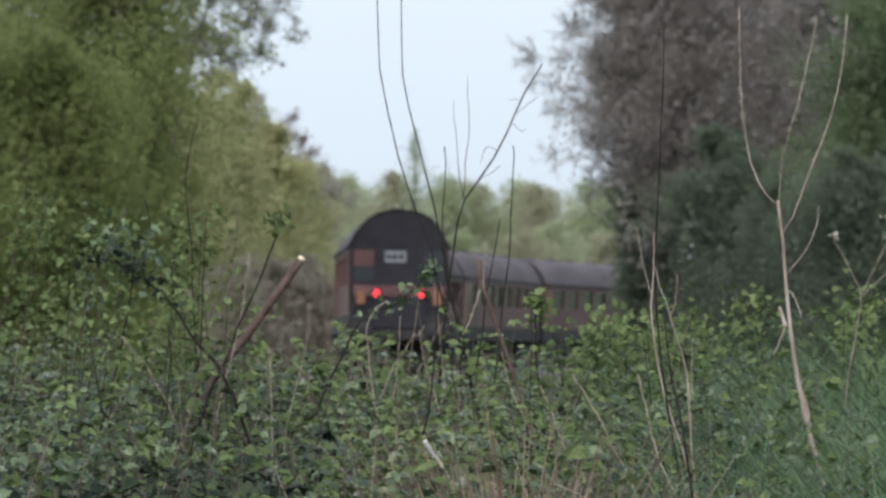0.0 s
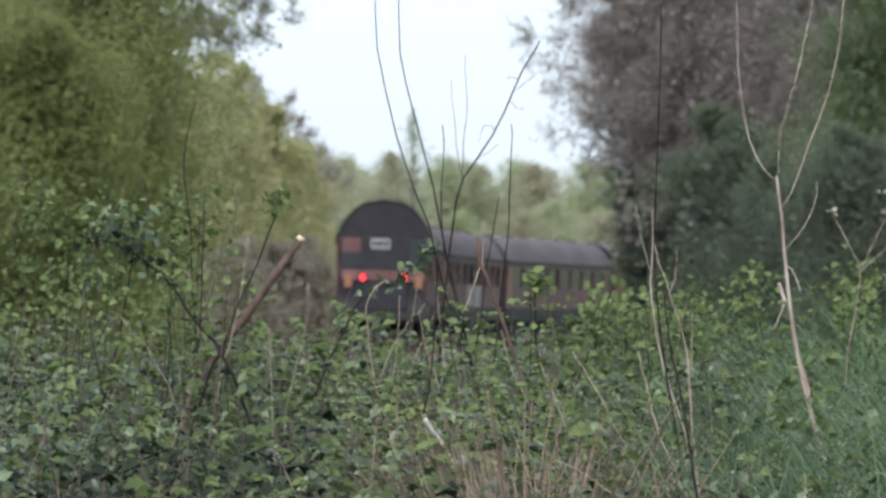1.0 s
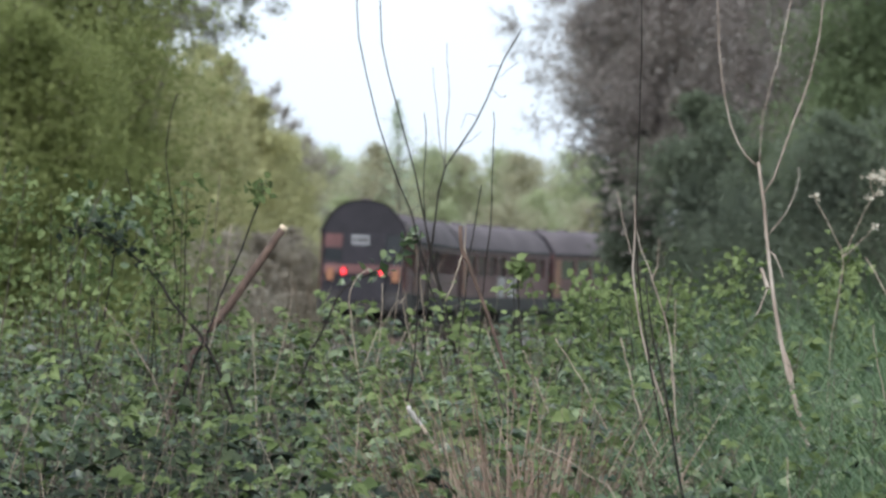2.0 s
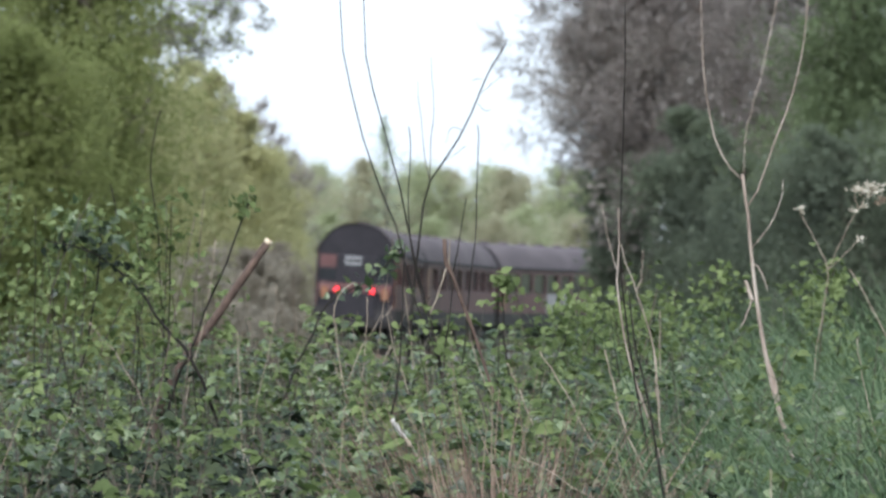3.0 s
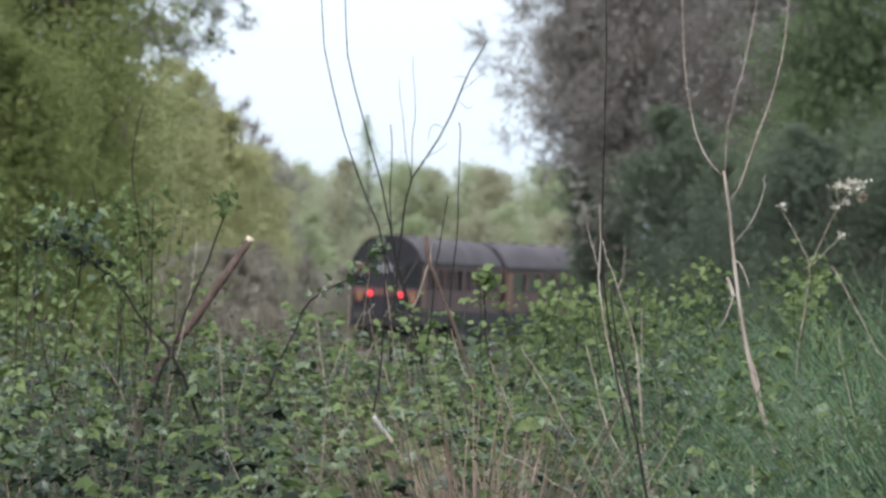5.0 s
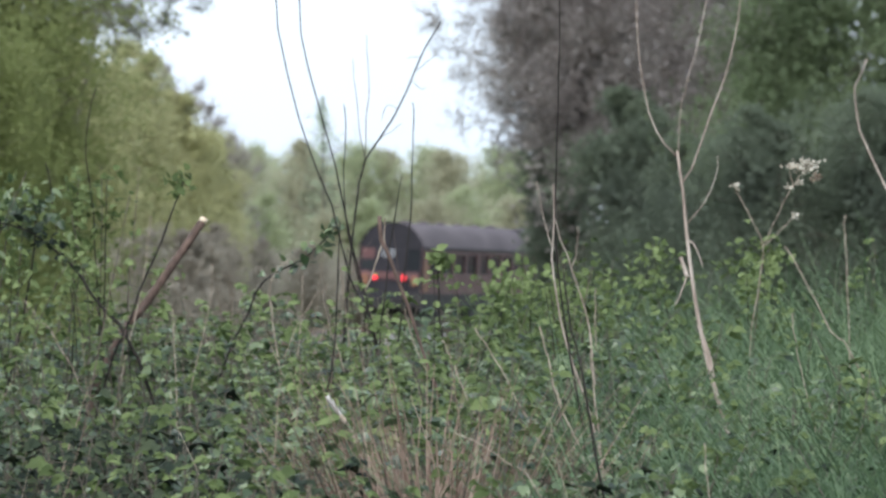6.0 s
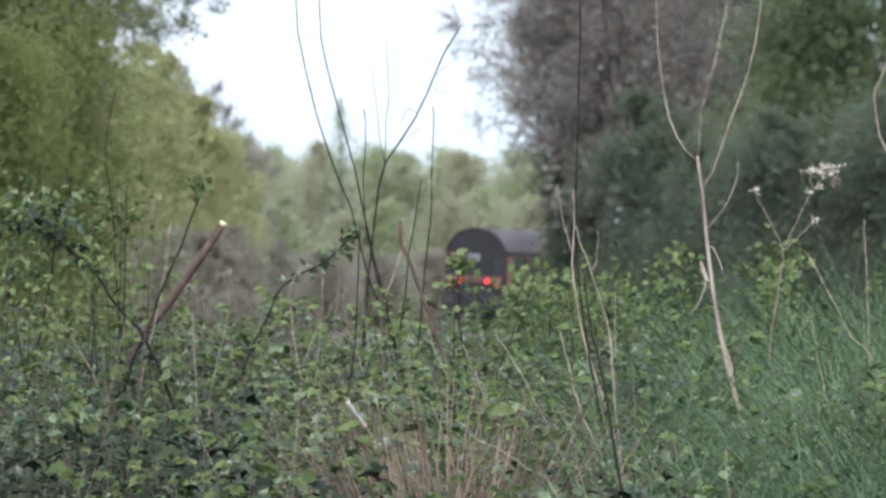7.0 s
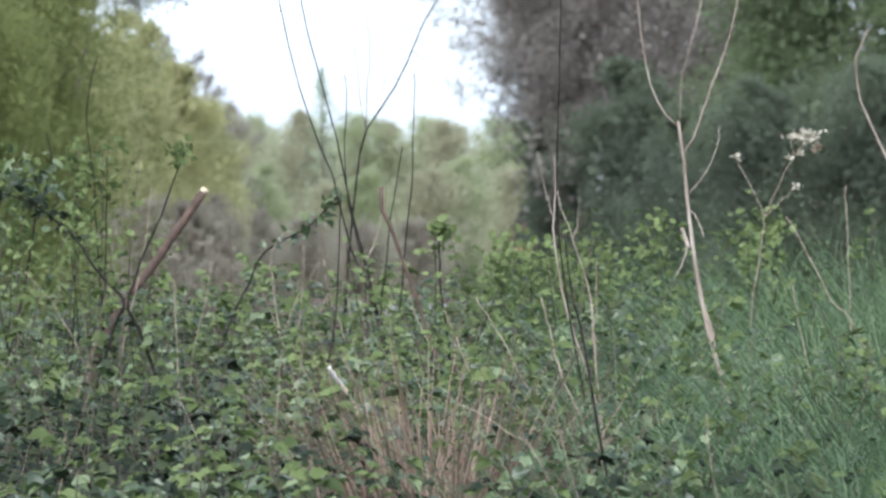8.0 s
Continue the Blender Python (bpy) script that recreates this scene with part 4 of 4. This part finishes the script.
for d, pts, r in ((19.1, [(0.636, 1.295), (0.613, 1.367), (0.596, 1.452), (0.573, 1.534)], 0.00382),
                  (20.2, [(0.363, 1.328), (0.325, 1.427), (0.295, 1.490)], 0.00312),
                  (20.2, [(0.514, 1.333), (0.453, 1.441), (0.399, 1.528)], 0.00312),
                  (21.9, [(1.730, 1.435), (1.679, 1.486), (1.621, 1.584), (1.563, 1.702), (1.505, 1.800)], 0.00368),
                  (25, [(1.961, 1.706), (1.957, 1.828), (1.956, 1.951)], 0.0034),
                  (20.3, [(1.448, 1.368), (1.427, 1.485), (1.418, 1.567)], 0.00254),
                  (15.3, [(0.451, 1.152), (0.383, 1.214), (0.315, 1.262), (0.258, 1.287)], 0.00219),
                  (24, [(-0.287, 1.485), (-0.298, 1.592), (-0.306, 1.673), (-0.276, 1.742), (-0.226, 1.776)], 0.0036),
                  (24, [(-0.191, 1.484), (-0.182, 1.591), (-0.179, 1.720)], 0.0028),
                  (24, [(-0.080, 1.527), (-0.096, 1.602), (-0.105, 1.666)], 0.0026),
                  (24, [(-0.141, 1.623), (-0.113, 1.645), (-0.083, 1.687)], 0.0024),
                  (24, [(-1.119, 1.484), (-1.179, 1.553), (-1.232, 1.628)], 0.0034),
                  (24, [(-0.809, 1.572), (-0.778, 1.743), (-0.754, 1.945)], 0.0032),
                  (23.6, [(0.913, 1.461), (0.912, 1.566), (0.916, 1.661)], 0.00295),
                  (19.9, [(0.766, 1.330), (0.759, 1.410), (0.758, 1.508)], 0.00381),
                  (23.4, [(-0.649, 1.426), (-0.653, 1.531), (-0.653, 1.593)], 0.00293),
                  (24, [(-0.548, 1.529), (-0.526, 1.657), (-0.524, 1.764)], 0.0026),
                  (23, [(0.244, 1.426), (0.217, 1.508), (0.199, 1.590)], 0.003),
                  (15.2, [(0.862, 1.154), (0.855, 1.208), (0.854, 1.262)], 0.00228),
                  (15.2, [(0.516, 1.155), (0.492, 1.264), (0.483, 1.318)], 0.00152)):
    stalk("dry_stalk", d, pts, r * 0.8, r * 0.55, M_STALK, S, "stalk", "dry stalks of the bank")
chip = stalk("broken_stick", 19, [(0.024, 1.176), (-0.001, 1.227), (-0.031, 1.272)], 0.0062, 0.007, M_STALK, "broken stick with a bare white split end", "stick")
branch(chip, "split_end", 19, [(-0.028, 1.269), (-0.048, 1.300), (-0.067, 1.328)], 0.006, 0.0085, M_CHIP)
for d, pts, n, sd, mat, lo in ((23.75, [(-0.832, 1.530), (-0.775, 1.700), (-0.721, 1.805), (-0.668, 1.953), (-0.636, 2.038), (-0.610, 2.080)], 26, 1, M_SPRAY, 0.75),
                              (24.5, [(-1.291, 1.421), (-1.258, 1.596), (-1.225, 1.792), (-1.213, 1.945), (-1.224, 2.032)], 46, 2, M_BRAMBLE, 0.6),
                              (23.75, [(-0.849, 1.501), (-0.944, 1.616), (-1.028, 1.743), (-1.123, 1.828), (-1.208, 1.892), (-1.377, 1.931)], 46, 6, M_DARKBRAMBLE, 0.2),
                              (25, [(-0.415, 1.548), (-0.359, 1.681), (-0.270, 1.748), (-0.180, 1.792), (-0.102, 1.859), (-0.051, 1.925)], 46, 4, M_BRAMBLE, 0.2),
                              (24, [(0.348, 1.461), (0.336, 1.589), (0.332, 1.718), (0.332, 1.799)], 46, 5, M_SPRAY, 0.55)):
    sp = stalk("leafy_shoot", d, pts, 0.0075 if sd == 6 else 0.005, 0.003, M_WAND, "dark arching shoot with a few leaves" if sd in (4, 6) else "young leafy shoot standing above the brambles", "shoot", "leafy shoots of the bank")
    leaf_sprigs(sp, d, pts, n, 0.045 if sd == 2 else 0.038, mat, 500 + sd, lo=lo, hang=0.06 if sd == 2 else 0.025)
for d, pts, n, sd in ((25, [(-1.12, 1.3), (-1.09, 1.73), (-1.07, 2.11)], 110, 2),
                      (25, [(-1.0, 1.42), (-0.98, 1.77), (-0.98, 2.11)], 90, 3), (24.5, [(-1.3, 1.3), (-1.28, 1.7), (-1.25, 2.05)], 120, 7), (26, [(-1.55, 1.3), (-1.5, 1.7), (-1.42, 2.1)], 130, 8),
                      (25.5, [(-1.75, 1.3), (-1.7, 1.7), (-1.62, 2.2)], 130, 9), (25.5, [(0.85, 1.3), (0.82, 1.55), (0.8, 1.7)], 70, 10),
                      (25.5, [(1.62, 1.4), (1.65, 1.7), (1.7, 1.86)], 80, 11),
                      (25, [(-1.4, 1.5), (-1.36, 1.85), (-1.32, 2.06)], 70, 12)):
    sp = stalk("leafy_shoot", d, pts, 0.005, 0.002, M_CANE, "young leafy shoot standing above the brambles", "shoot", "leafy shoots of the bank")
    leaf_sprigs(sp, d, pts, n, 0.036, M_BRAMBLE if sd == 12 else M_SPRAY, 500 + sd)
gs = rng(560)
for k in range(17):
    d = gs.uniform(22.5, 28)
    x = -0.03 * d - (0.062 * d) * gs.random() ** 0.8
    z = 1.72 + 0.5 * gs.random() * min(1, (-x - 0.5) / 0.9)
    pts = [(x + gs.normal(0, 0.05), 1.3), (x + gs.normal(0, 0.05), (1.3 + z) / 2), (x + gs.normal(0, 0.08), z)]
    sp = stalk("leafy_shoot", d, pts, 0.0042, 0.0018, M_CANE, "young leafy shoot standing above the brambles", "shoot", "leafy shoots of the bank")
    leaf_sprigs(sp, d, pts, 50, 0.03, M_SPRAY, 570 + k, hang=0.045)
for k in range(12):
    d = gs.uniform(26, 29)
    x = gs.normal(0.78, 0.17) if k < 8 else gs.normal(1.75, 0.15)
    z = (1.66 if k < 8 else 1.8) + 0.1 * gs.random()
    pts = [(x + gs.normal(0, 0.05), 1.2), (x + gs.normal(0, 0.05), (1.2 + z) / 2), (x + gs.normal(0, 0.08), z)]
    sp = stalk("leafy_shoot", d, pts, 0.005, 0.002, M_WAND, "broad-leaved shoot at the crest of the bank", "shoot", "leafy shoots of the bank")
    leaf_sprigs(sp, d, pts, 110, 0.036, M_SPRAY, 620 + k, hang=0.06)
gb = rng(700)
for k in range(20):
    d = gb.uniform(22, 27)
    if k < 10:
        x, z = -(0.022 + 0.048 * gb.random()) * d, gb.uniform(1.7, 2.15)
    else:
        x, z = gb.uniform(-0.005, 0.045) * d, gb.uniform(1.6, 1.85)
    a = gb.normal(0, 0.06)
    pts = [(x - a, 1.2), (x - a * 0.3 + gb.normal(0, 0.02), (1.2 + z) / 2), (x + a * 0.4, z)]
    bs = stalk("bramble_wand", d, pts, 0.0034, 0.0014, M_WAND if k % 7 else M_TWIG, "thin dark bramble wand with a few small leaves" if k % 7 else "thin brown wand with a few small leaves",
               "wand", "slender wands of the bank")
    leaf_sprigs(bs, d, pts, 7, 0.03, M_SPRAY, 720 + k, lo=0.4, hang=0.02)
umb = stalk("dead_flower_stalk", 25, [(1.613, 1.673), (1.631, 1.830), (1.583, 1.941), (1.539, 2.026), (1.523, 2.064)], 0.0026, 0.0015, M_STALK, "dry flower stalk with withered cream heads", "flower stalk")
branch(umb, "side_stalk", 25, [(1.631, 1.830), (1.672, 1.919), (1.728, 2.030), (1.773, 2.097), (1.796, 2.132)], 0.0019, 0.0012, M_STALK)
branch(umb, "side_stalk", 25, [(1.631, 1.830), (1.705, 1.896), (1.761, 1.950)], 0.0019, 0.0012, M_STALK)
branch(umb, "side_stalk", 25, [(1.753, 2.063), (1.740, 2.108), (1.740, 2.142)], 0.0019, 0.0012, M_STALK)
gf = rng(600)
for x, z, sp, n in ((1.798, 2.146, 0.026, 110), (1.838, 2.101, 0.01, 20), (1.740, 2.146, 0.007, 10), (1.729, 2.064, 0.008, 12), (1.523, 2.069, 0.008, 14), (1.762, 1.954, 0.006, 10), (1.778, 2.083, 0.008, 14)):
    a = np.array((x, 25, z)) + gf.normal(0, sp, (n, 3)) * np.array((1.1, 0.6, 0.5)) - np.array(umb.location)
    part("seed_head", leaves(a, gf.normal(0, 1, (n, 3)), gf.normal(0, 1, (n, 3)), 0.012 + 0.01 * gf.random(n)), M_STRAW if n == 20 else M_SEED, umb, "withered cream seed head")
stalk("bare_branch", 27, [(2.264, 2.136), (2.212, 2.257), (2.185, 2.317), (2.162, 2.414), (2.155, 2.522), (2.177, 2.570), (2.209, 2.647)], 0.006, 0.003, M_PALE, "pale bare branch curving up", "branch")


def motions():
    for k, c in enumerate(coaches):
        walk(c, [(i * 0.5, coach_pose(i * 0.5, k)) for i in range(17)])


motions()
